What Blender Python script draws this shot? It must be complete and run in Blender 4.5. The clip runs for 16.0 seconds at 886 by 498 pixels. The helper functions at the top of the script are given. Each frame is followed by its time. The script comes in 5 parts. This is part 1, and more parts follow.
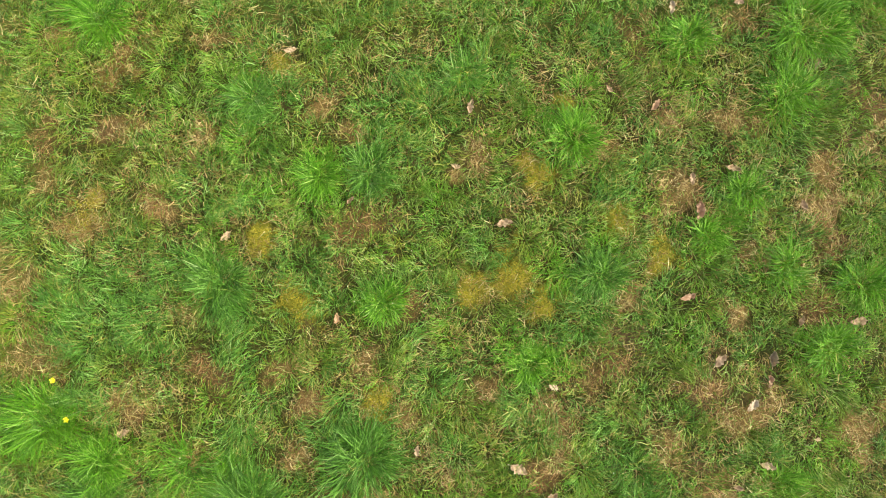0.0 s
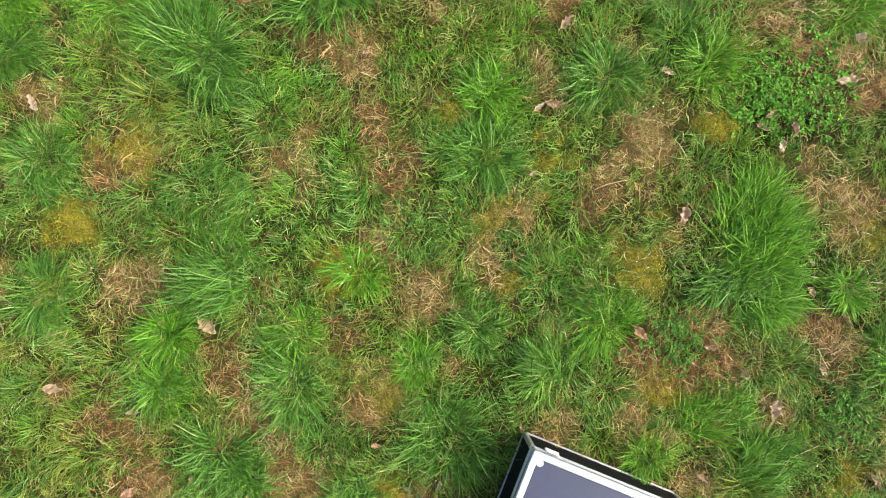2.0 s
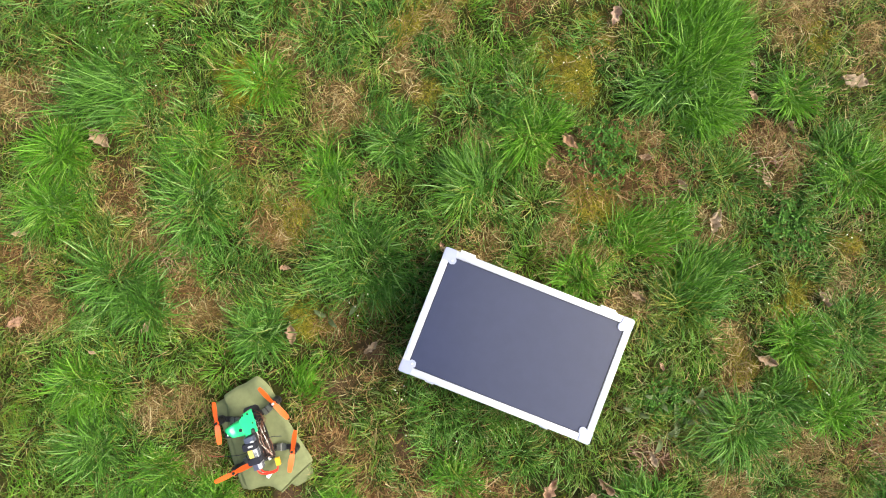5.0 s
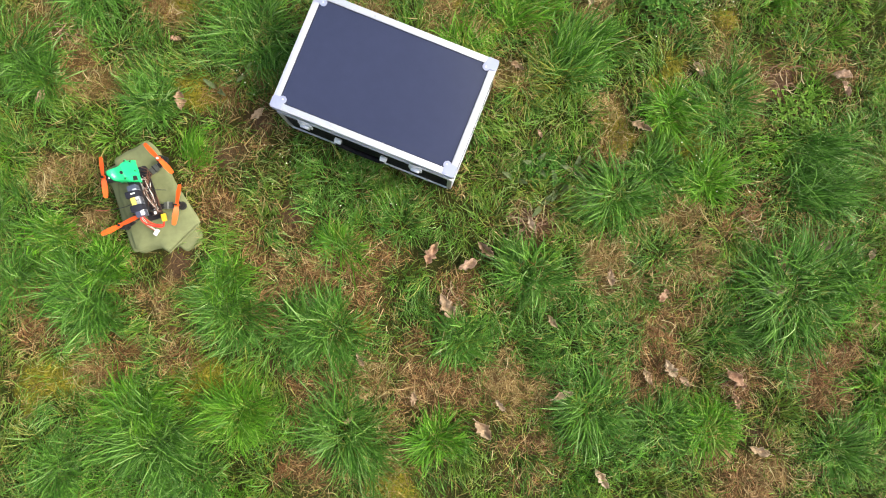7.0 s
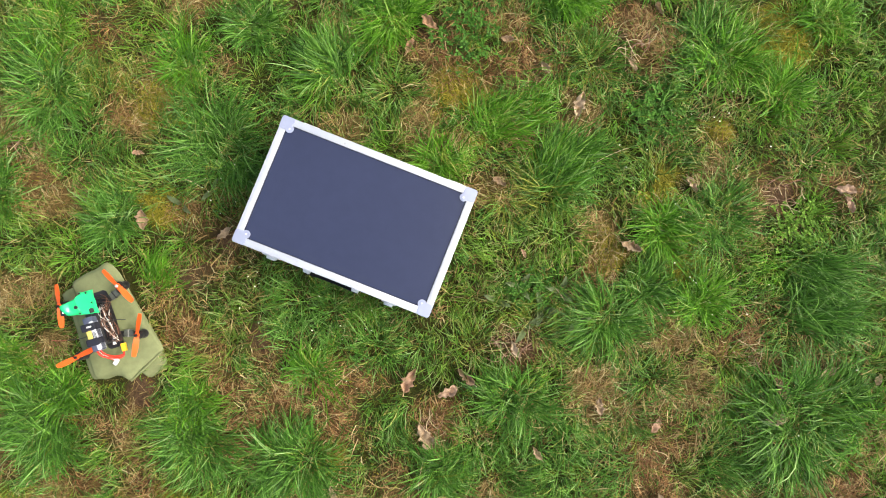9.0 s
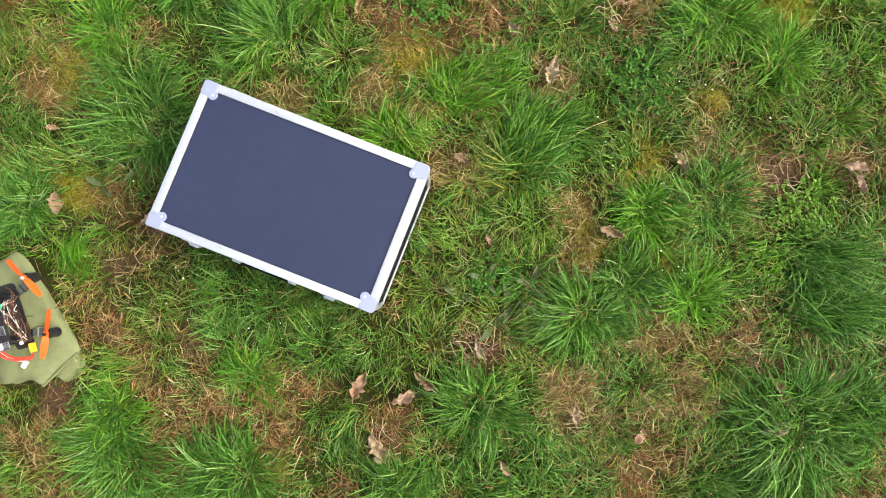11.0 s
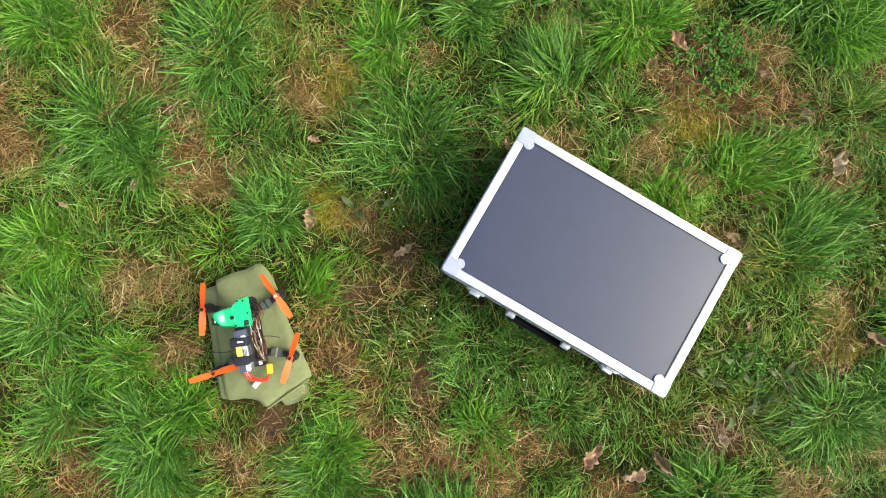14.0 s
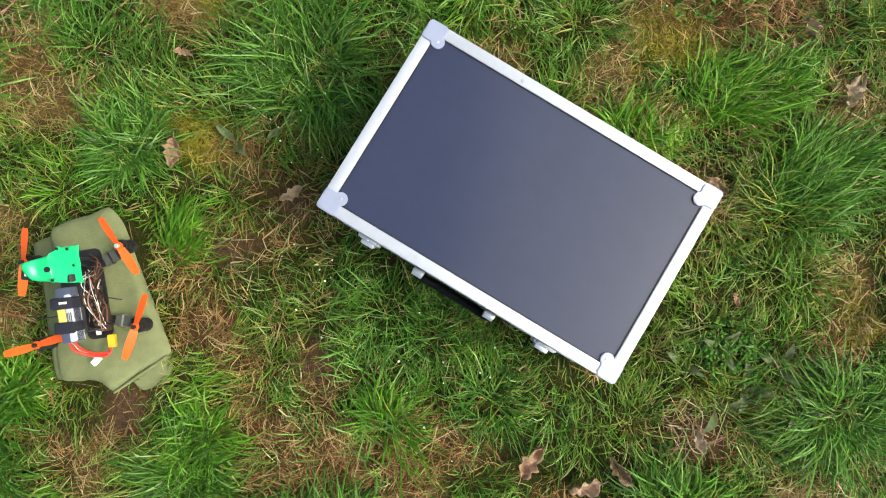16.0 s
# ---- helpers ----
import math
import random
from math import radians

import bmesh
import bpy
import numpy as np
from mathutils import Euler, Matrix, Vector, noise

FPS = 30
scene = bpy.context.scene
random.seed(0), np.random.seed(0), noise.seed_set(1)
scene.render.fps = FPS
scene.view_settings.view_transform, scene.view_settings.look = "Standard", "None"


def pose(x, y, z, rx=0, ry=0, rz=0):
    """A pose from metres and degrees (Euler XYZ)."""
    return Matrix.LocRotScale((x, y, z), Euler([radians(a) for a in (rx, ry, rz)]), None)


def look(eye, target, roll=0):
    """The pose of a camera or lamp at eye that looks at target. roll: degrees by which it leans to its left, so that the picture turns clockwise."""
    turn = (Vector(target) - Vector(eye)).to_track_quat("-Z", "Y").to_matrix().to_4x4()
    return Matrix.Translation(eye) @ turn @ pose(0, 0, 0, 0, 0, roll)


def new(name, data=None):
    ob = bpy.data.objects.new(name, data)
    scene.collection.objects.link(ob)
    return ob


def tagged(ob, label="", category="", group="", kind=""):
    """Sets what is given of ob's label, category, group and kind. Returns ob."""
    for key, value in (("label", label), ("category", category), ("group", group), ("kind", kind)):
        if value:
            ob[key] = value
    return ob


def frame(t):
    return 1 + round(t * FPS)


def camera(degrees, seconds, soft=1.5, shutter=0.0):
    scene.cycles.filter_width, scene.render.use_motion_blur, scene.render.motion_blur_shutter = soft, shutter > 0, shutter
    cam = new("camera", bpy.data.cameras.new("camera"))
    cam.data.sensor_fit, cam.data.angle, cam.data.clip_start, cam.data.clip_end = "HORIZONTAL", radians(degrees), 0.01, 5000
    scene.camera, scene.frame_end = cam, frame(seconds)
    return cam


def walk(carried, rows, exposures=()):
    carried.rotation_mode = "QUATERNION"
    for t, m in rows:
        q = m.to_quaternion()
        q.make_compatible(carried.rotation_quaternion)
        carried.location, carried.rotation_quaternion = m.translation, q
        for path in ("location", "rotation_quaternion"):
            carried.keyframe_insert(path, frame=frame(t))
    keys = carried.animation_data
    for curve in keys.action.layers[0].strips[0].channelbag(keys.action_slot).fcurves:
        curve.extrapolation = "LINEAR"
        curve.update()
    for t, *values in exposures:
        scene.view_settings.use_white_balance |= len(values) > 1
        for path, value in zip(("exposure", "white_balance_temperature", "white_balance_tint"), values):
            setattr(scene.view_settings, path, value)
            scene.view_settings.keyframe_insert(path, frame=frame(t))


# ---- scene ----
cam = camera(73.7, 16.0, soft=1.1)
PATH = [
    # seconds, x, y, z, and the turns about x, y and z in degrees
    (0, -0.0029, -0.0331, 2.5394, 0.3919, 0.2175, 0.1349),
    (0.5, 0.0467, -0.3193, 2.5638, 0.6282, 0.2693, -0.0682),
    (1, 0.075, -0.7625, 2.4834, 0.7972, 0.3062, -0.3372),
    (1.5, 0.0311, -1.3878, 2.3495, 0.521, 0.2779, -0.8002),
    (2, 0.0278, -1.8488, 2.038, 0.4919, 0.3638, -0.972),
    (2.5, 0.0805, -1.9761, 1.9289, 0.4809, 0.3815, -1.0708),
    (3, 0.1466, -1.9909, 1.7832, 0.6137, 0.2442, -1.1744),
    (3.5, 0.1969, -1.9607, 1.7309, 0.5228, 0.2749, -1.2286),
    (4, 0.2066, -1.9525, 1.7638, 0.6467, 0.2622, -1.315),
    (4.5, 0.2248, -2.0813, 1.819, 0.6225, 0.1481, -1.3415),
    (4.8, 0.2575, -2.2830, 1.858, 0.58, 0.05, -1.48),
    (5, 0.2739, -2.4687, 1.8791, 0.4844, -0.0021, -1.5724),
    (5.2, 0.2983, -2.6539, 1.8966, 0.4727, -0.0637, -1.7258),
    (7.3, 0.6809, -3.2202, 1.93, 0.5018, -0.0226, -1.3664),
    (7.5, 0.7157, -3.1393, 1.9258, 0.4007, -0.0582, -1.418),
    (8, 0.7653, -2.9986, 1.9175, 0.3422, -0.1309, -1.4673),
    (8.5, 0.7268, -2.8824, 1.8967, 0.6964, 0.0492, -1.5075),
    (8.7, 0.7065, -2.8418, 1.8662, 0.7507, 0.148, -1.4821),
    (10.8, 0.8158, -2.8734, 1.6338, 0.727, 0.3494, -1.74),
    (11, 0.8355, -2.8802, 1.6061, 0.8155, 0.4458, -1.6167),
    (11.5, 0.8684, -2.88, 1.5748, 1.0512, 0.3863, 0.6927),
    (12, 0.8965, -2.87, 1.571, 1.1382, 0.4324, 2.8655),
    (12.5, 0.8383, -2.8451, 1.5893, 1.1124, 0.3399, 4.153),
    (13, 0.5917, -2.8188, 1.5978, 1.2241, 0.1812, 6.1508),
    (13.5, 0.2839, -2.7832, 1.5747, 1.0427, -0.4088, 6.7445),
    (14, 0.1273, -2.7602, 1.5424, 0.7878, -0.6555, 7.2019),
    (14.5, 0.1245, -2.7396, 1.5344, 0.834, -0.612, 7.4302),
    (15, 0.2084, -2.7304, 1.459, 0.9133, -0.4136, 7.6991),
    (15.5, 0.2938, -2.7848, 1.3528, 1.0838, -0.128, 7.8926),
    (16, 0.3599, -2.846, 1.2106, 1.2582, 0.0471, 8.0786),
]
walk(cam, [(t, pose(x, y, z, rx, ry, rz)) for t, x, y, z, rx, ry, rz in PATH],
     exposures=[(0.0, 0.84, 7350, 1), (1.0, 0.82, 7200, 3), (2.0, 0.74, 6900, 6), (3.5, 0.64, 6900, 7), (4.5, 0.64, 6900, 7), (5.0, 0.62, 6900, 7), (7.5, 0.55, 6900, 7), (8.0, 0.53, 6900, 7), (11.0, 0.55, 6900, 6), (12.5, 0.57, 6900, 5), (13.5, 0.52, 6900, 3), (14.5, 0.47, 6900, 2), (16.0, 0.32, 6900, 2)])

# ---- sky, sun and exposure: a bright, thinly clouded day ----
SUN_HEIGHT, SUN_AZIMUTH = 46, 93          # degrees; the azimuth from north towards east
world = bpy.data.worlds.new("sky")
scene.world = world
world.use_nodes = True
sky = world.node_tree.nodes.new("ShaderNodeTexSky")
sky.sky_type, sky.sun_disc = "NISHITA", False
sky.sun_elevation, sky.sun_rotation = radians(SUN_HEIGHT), radians(SUN_AZIMUTH)
sky.air_density, sky.dust_density, sky.ozone_density = 1.0, 4.0, 1.0
# thin bright cloud covers the eastern half of the sky; its edge shows as a sheen on the case's lid
sky_nodes, sky_links = world.node_tree.nodes, world.node_tree.links
sky_at, cloud_noise = sky_nodes.new("ShaderNodeTexCoord"), sky_nodes.new("ShaderNodeTexNoise")
sky_links.new(sky_at.outputs["Generated"], cloud_noise.inputs["Vector"])
cloud_noise.inputs["Scale"].default_value, cloud_noise.inputs["Detail"].default_value = 2.2, 5.0
sky_axes, cloud_warp, cloud_edge = sky_nodes.new("ShaderNodeSeparateXYZ"), sky_nodes.new("ShaderNodeMath"), sky_nodes.new("ShaderNodeMapRange")
sky_links.new(sky_at.outputs["Generated"], sky_axes.inputs[0])
cloud_warp.operation = "MULTIPLY_ADD"
cloud_warp.inputs[1].default_value = 0.22
sky_links.new(cloud_noise.outputs["Fac"], cloud_warp.inputs[0])
sky_links.new(sky_axes.outputs["X"], cloud_warp.inputs[2])
cloud_edge.interpolation_type = "SMOOTHSTEP"
cloud_edge.inputs["From Min"].default_value, cloud_edge.inputs["From Max"].default_value = 0.12, 0.22
sky_links.new(cloud_warp.outputs[0], cloud_edge.inputs["Value"])
cloud = sky_nodes.new("ShaderNodeHueSaturation")
cloud.inputs["Saturation"].default_value, cloud.inputs["Value"].default_value = 0.5, 1.75
sky_links.new(sky.outputs[0], cloud.inputs["Color"])
sky_links.new(cloud_edge.outputs[0], cloud.inputs["Fac"])
sky_links.new(cloud.outputs[0], sky_nodes["Background"].inputs["Color"])
world.node_tree.nodes["Background"].inputs["Strength"].default_value = 0.155
sun = new("sun", bpy.data.lights.new("sun", "SUN"))
sun.data.energy, sun.data.angle, sun.data.color = 1.3, radians(23), (1.0, 0.96, 0.9)
a, h = radians(SUN_AZIMUTH), radians(SUN_HEIGHT)
sun.matrix_basis = look((30 * math.sin(a) * math.cos(h), 30 * math.cos(a) * math.cos(h), 30 * math.sin(h)), (0, 0, 0))


# ---- materials ----
def material(name):
    mat = bpy.data.materials.new(name)
    mat.use_nodes = True
    return mat, mat.node_tree.nodes, mat.node_tree.links, mat.node_tree.nodes["Principled BSDF"]


def ramp(nodes, stops):
    node = nodes.new("ShaderNodeValToRGB")
    while len(node.color_ramp.elements) < len(stops):
        node.color_ramp.elements.new(0.5)
    for e, (at, col) in zip(node.color_ramp.elements, stops):
        e.position, e.color = at, (*col, 1)
    return node


def noise_tex(nodes, links, scale, detail=3.0, rough=0.6):
    co, tex = nodes.new("ShaderNodeTexCoord"), nodes.new("ShaderNodeTexNoise")
    tex.inputs["Scale"].default_value, tex.inputs["Detail"].default_value = scale, detail
    tex.inputs["Roughness"].default_value = rough
    links.new(co.outputs["Object"], tex.inputs["Vector"])
    return tex


def mix_colour(nodes, links, kind, fac, a, b):
    node = nodes.new("ShaderNodeMix")
    node.data_type, node.blend_type = "RGBA", kind
    for socket, value in ((node.inputs[0], fac), (node.inputs[6], a), (node.inputs[7], b)):
        if isinstance(value, (int, float)):
            socket.default_value = value
        elif isinstance(value, tuple):
            socket.default_value = (*value, 1)
        else:
            links.new(value, socket)
    return node.outputs[2]


def blade_material(name, stops, patch, rough=0.5, through_light=0.12):
    """Leaf blades: a hue for each blade, drifting over the ground, a little light passing through."""
    mat, nodes, links, bsdf = material(name)
    geo = nodes.new("ShaderNodeNewGeometry")
    each = ramp(nodes, stops)
    links.new(geo.outputs["Random Per Island"], each.inputs[0])
    wide = noise_tex(nodes, links, 5.0, 3.0)
    span = nodes.new("ShaderNodeMapRange")
    span.inputs["From Min"].default_value, span.inputs["From Max"].default_value = 0.35, 0.7
    span.inputs["To Max"].default_value = 0.6
    links.new(wide.outputs["Fac"], span.inputs["Value"])
    col = mix_colour(nodes, links, "MIX", span.outputs[0], each.outputs[0], patch)
    clump = ramp(nodes, [(0.34, (0.68, 0.72, 0.70)), (0.5, (0.97, 0.99, 1.0)), (0.66, (1.22, 1.22, 1.26))])
    links.new(noise_tex(nodes, links, 26, 2.0).outputs["Fac"], clump.inputs[0])
    col = mix_colour(nodes, links, "MULTIPLY", 1.0, col, clump.outputs[0])
    links.new(col, bsdf.inputs["Base Color"])
    bsdf.inputs["Roughness"].default_value = rough
    bsdf.inputs["Specular IOR Level"].default_value = 0.18
    glow = nodes.new("ShaderNodeBsdfTranslucent")
    links.new(col, glow.inputs["Color"])
    both = nodes.new("ShaderNodeMixShader")
    both.inputs[0].default_value = through_light
    links.new(bsdf.outputs[0], both.inputs[1])
    links.new(glow.outputs[0], both.inputs[2])
    links.new(both.outputs[0], nodes["Material Output"].inputs["Surface"])
    return mat


def surface(name, col, rough=0.5, metal=0.0, vary=0.25, scale=60.0, bump=0.0, bump_scale=None, spec=0.5, coat=0.0):
    """A plain surface with mottling at two scales, and relief where asked for."""
    mat, nodes, links, bsdf = material(name)
    fine, wide = noise_tex(nodes, links, scale, 4.0), noise_tex(nodes, links, scale / 9, 2.0)
    both = mix_colour(nodes, links, "MIX", 0.5, fine.outputs["Fac"], wide.outputs["Fac"])
    dark, light = tuple(c * (1 - vary) for c in col), tuple(min(1, c * (1 + vary)) for c in col)
    tone = ramp(nodes, [(0.3, dark), (0.7, light)])
    links.new(both, tone.inputs[0])
    links.new(tone.outputs[0], bsdf.inputs["Base Color"])
    bsdf.inputs["Roughness"].default_value, bsdf.inputs["Metallic"].default_value = rough, metal
    bsdf.inputs["Specular IOR Level"].default_value, bsdf.inputs["Coat Weight"].default_value = spec, coat
    if bump:
        grain, rise = noise_tex(nodes, links, bump_scale or scale, 3.0), nodes.new("ShaderNodeBump")
        rise.inputs["Strength"].default_value, rise.inputs["Distance"].default_value = 1.0, bump
        links.new(grain.outputs["Fac"], rise.inputs["Height"])
        links.new(rise.outputs[0], bsdf.inputs["Normal"])
    return mat


def leaf_material(name, stops):
    mat, nodes, links, bsdf = material(name)
    info = nodes.new("ShaderNodeObjectInfo")
    each = ramp(nodes, stops)
    links.new(info.outputs["Random"], each.inputs[0])
    spots = noise_tex(nodes, links, 45, 4.0)
    fleck = ramp(nodes, [(0.34, (0.60, 0.54, 0.48)), (0.52, (1, 1, 1))])
    links.new(spots.outputs["Fac"], fleck.inputs[0])
    links.new(mix_colour(nodes, links, "MULTIPLY", 0.75, each.outputs[0], fleck.outputs[0]), bsdf.inputs["Base Color"])
    bsdf.inputs["Roughness"].default_value = 0.6
    rise = nodes.new("ShaderNodeBump")
    rise.inputs["Distance"].default_value = 0.002
    links.new(spots.outputs["Fac"], rise.inputs["Height"])
    links.new(rise.outputs[0], bsdf.inputs["Normal"])
    return mat


GREEN = blade_material("meadow_grass", [(0.0, (0.026, 0.060, 0.005)), (0.3, (0.072, 0.155, 0.013)), (0.62, (0.145, 0.265, 0.030)), (0.86, (0.200, 0.320, 0.066)), (1.0, (0.35, 0.41, 0.17))], (0.118, 0.178, 0.016), 0.42)
DEEP = blade_material("deep_green_grass", [(0.0, (0.016, 0.052, 0.005)), (0.35, (0.058, 0.152, 0.014)), (0.7, (0.122, 0.265, 0.034)), (0.9, (0.20, 0.365, 0.080)), (1.0, (0.32, 0.45, 0.17))], (0.060, 0.170, 0.018), 0.42)
VIVID = blade_material("fresh_green_grass", [(0.0, (0.030, 0.105, 0.005)), (0.4, (0.082, 0.235, 0.013)), (0.8, (0.165, 0.365, 0.030)), (1.0, (0.34, 0.49, 0.12))], (0.095, 0.225, 0.012), 0.42, 0.2)
OLIVE = blade_material("yellowing_grass", [(0.0, (0.060, 0.085, 0.007)), (0.35, (0.135, 0.170, 0.018)), (0.7, (0.24, 0.265, 0.042)), (1.0, (0.45, 0.43, 0.15))], (0.165, 0.190, 0.020), 0.5)
# undergrowth tones are deepened to carry the shade low among the blades
UNDER = blade_material("mossy_undergrowth", [(0.0, (0.018, 0.031, 0.003)), (0.4, (0.050, 0.070, 0.006)), (0.8, (0.105, 0.120, 0.012)), (1.0, (0.19, 0.17, 0.036))], (0.078, 0.078, 0.010), 0.7)
DRY = blade_material("dead_grass", [(0.0, (0.10, 0.055, 0.020)), (0.4, (0.28, 0.185, 0.070)), (0.8, (0.46, 0.345, 0.145)), (1.0, (0.68, 0.57, 0.32))], (0.28, 0.18, 0.062), 0.55, 0.15)
RUST = blade_material("russet_dead_grass", [(0.0, (0.06, 0.026, 0.010)), (0.45, (0.22, 0.105, 0.040)), (0.8, (0.42, 0.255, 0.105)), (1.0, (0.62, 0.46, 0.24))], (0.20, 0.088, 0.030), 0.55, 0.15)
MOSSY = blade_material("yellow_moss", [(0.0, (0.12, 0.135, 0.010)), (0.5, (0.25, 0.235, 0.020)), (1.0, (0.42, 0.345, 0.045))], (0.30, 0.235, 0.024), 0.7, 0.2)
TAN_LEAF = leaf_material("faded_oak_leaf", [(0.0, (0.33, 0.22, 0.125)), (0.35, (0.46, 0.34, 0.215)), (0.7, (0.36, 0.24, 0.145)), (1.0, (0.56, 0.45, 0.32))])
PINK_LEAF = leaf_material("pinkish_oak_leaf", [(0.0, (0.32, 0.18, 0.105)), (0.5, (0.43, 0.265, 0.165)), (1.0, (0.44, 0.30, 0.205))])
BROWN_LEAF = leaf_material("ginger_leaf", [(0.0, (0.36, 0.17, 0.08)), (1.0, (0.40, 0.25, 0.14))])


def ground_material():
    mat, nodes, links, bsdf = material("shaded_turf_floor")
    soil_tex, wide, fibre = noise_tex(nodes, links, 90, 5.0, 0.7), noise_tex(nodes, links, 9, 4.0), noise_tex(nodes, links, 260, 3.0)
    soil = ramp(nodes, [(0.3, (0.045, 0.026, 0.014)), (0.7, (0.13, 0.075, 0.04))])
    links.new(soil_tex.outputs["Fac"], soil.inputs[0])
    # olive floor darkened nearly to black: shade between the blades put into its colour
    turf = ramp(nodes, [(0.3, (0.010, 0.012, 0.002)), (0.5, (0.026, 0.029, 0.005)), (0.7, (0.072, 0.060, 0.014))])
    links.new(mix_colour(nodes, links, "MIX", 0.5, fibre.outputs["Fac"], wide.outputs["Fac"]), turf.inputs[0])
    straw = ramp(nodes, [(0.3, (0.10, 0.055, 0.02)), (0.55, (0.24, 0.145, 0.05)), (0.8, (0.38, 0.26, 0.10))])
    links.new(fibre.outputs["Fac"], straw.inputs[0])
    brown = ramp(nodes, [(0.3, (0.075, 0.04, 0.015)), (0.55, (0.17, 0.095, 0.038)), (0.8, (0.28, 0.175, 0.075))])
    links.new(fibre.outputs["Fac"], brown.inputs[0])
    moss = ramp(nodes, [(0.3, (0.13, 0.13, 0.012)), (0.7, (0.32, 0.28, 0.03))])
    links.new(fibre.outputs["Fac"], moss.inputs[0])
    # bladeless far meadow: the grass's self-shadowing is mixed into these darker greens
    meadow = ramp(nodes, [(0.3, (0.020, 0.040, 0.005)), (0.47, (0.052, 0.090, 0.011)), (0.6, (0.082, 0.105, 0.017)), (0.72, (0.125, 0.108, 0.036))])
    links.new(mix_colour(nodes, links, "MIX", 0.35, wide.outputs["Fac"], soil_tex.outputs["Fac"]), meadow.inputs[0])
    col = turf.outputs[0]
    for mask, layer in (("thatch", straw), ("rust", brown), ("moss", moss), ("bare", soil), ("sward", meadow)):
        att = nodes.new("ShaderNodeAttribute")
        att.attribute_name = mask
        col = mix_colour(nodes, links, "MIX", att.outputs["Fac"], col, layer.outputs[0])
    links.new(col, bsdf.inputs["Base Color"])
    bsdf.inputs["Roughness"].default_value, bsdf.inputs["Specular IOR Level"].default_value = 0.9, 0.15
    rise = nodes.new("ShaderNodeBump")
    rise.inputs["Distance"].default_value = 0.006
    links.new(soil_tex.outputs["Fac"], rise.inputs["Height"])
    links.new(rise.outputs[0], bsdf.inputs["Normal"])
    return mat


# ---- the plan of the meadow: places (x, y, radius) ----
STRAW_NORTH = [(-1.67, 0.91, 0.078), (-0.99, 0.91, 0.058), (-1.37, 0.85, 0.097), (-1.46, 0.74, 0.058), (-0.55, 0.61, 0.058), (1.24, 0.57, 0.097), (0.95, 0.54, 0.058), (-1.03, 0.48, 0.058), (-0.4, 0.47, 0.049), (-1.41, 0.47, 0.078), (1.82, 0.43, 0.078), (0.69, 0.41, 0.068), (0.15, 0.38, 0.078), (1.63, 0.33, 0.097), (0.05, 0.3, 0.049), (-1.74, 0.29, 0.058), (1, 0.23, 0.097), (1.65, 0.18, 0.097), (-1.24, 0.17, 0.087), (-1.6, 0.12, 0.117), (1.33, -0.03, 0.078), (-1.87, -0.16, 0.097), (0.8, -0.24, 0.068), (-1.12, -0.28, 0.068), (1.24, -0.3, 0.058)]
STRAW_UPPER = [(1.67, -0.49, 0.058), (-1.8, -0.5, 0.117), (-0.7, -0.52, 0.078), (-0.34, -0.52, 0.068), (0.17, -0.64, 0.068), (0.44, -0.67, 0.058), (-1.37, -0.7, 0.078), (-0.59, -0.71, 0.068), (1.33, -0.71, 0.097), (1.23, -0.73, 0.085), (-0.17, -0.74, 0.058), (1.79, -0.81, 0.121), (0.51, -0.85, 0.085), (0.95, -0.88, 0.073), (-1.09, -0.9, 0.097), (-0.59, -0.91, 0.073), (0.02, -1.02, 0.053), (1.27, -1.1, 0.128), (-0.28, -1.14, 0.096), (0.65, -1.16, 0.085), (1.46, -1.17, 0.106), (0.37, -1.24, 0.085), (-1.38, -1.29, 0.096), (-1.63, -1.31, 0.074), (0.69, -1.37, 0.128), (0.71, -1.48, 0.106)]
STRAW_LOWER = [(-0.5, -1.52, 0.106), (0.65, -1.54, 0.085), (1.36, -1.66, 0.106), (0.24, -1.7, 0.085), (1.51, -1.74, 0.106), (1.44, -1.76, 0.083), (-0.19, -1.8, 0.085), (1.61, -1.83, 0.085), (0.17, -1.87, 0.085), (-1.06, -1.9, 0.085), (-1.57, -1.91, 0.085), (-1.01, -1.92, 0.074), (-0.04, -2, 0.106), (0.38, -2.11, 0.058), (0.88, -2.12, 0.073), (1.39, -2.21, 0.091), (-0.19, -2.28, 0.091), (-1.32, -2.29, 0.064), (-0.53, -2.31, 0.044), (-0.26, -2.36, 0.083), (-0.65, -2.39, 0.066), (0.63, -2.41, 0.066), (1.14, -2.42, 0.066), (0.42, -2.43, 0.083), (-0.58, -2.44, 0.073)]
STRAW_SOUTH = [(-0.74, -2.45, 0.051), (0.95, -2.48, 0.061), (0.78, -2.5, 0.066), (1.55, -2.59, 0.061), (-1, -2.61, 0.066), (-0.46, -2.61, 0.066), (-0.53, -2.62, 0.081), (0.87, -2.67, 0.061), (1.65, -2.78, 0.061), (1.18, -2.79, 0.073), (-0.64, -2.87, 0.088), (-0.51, -3.09, 0.044), (1.4, -3.1, 0.076), (1.85, -3.22, 0.068), (1.18, -3.23, 0.091), (1.45, -3.28, 0.092), (1.22, -3.34, 0.092), (2.03, -3.46, 0.074), (-0.53, -3.54, 0.06), (-0.255, -3.29, 0.06), (-0.29, -3.40, 0.065), (0.37, -3.64, 0.092), (0.83, -3.67, 0.092), (0.47, -3.9, 0.092), (1.67, -3.94, 0.074)]
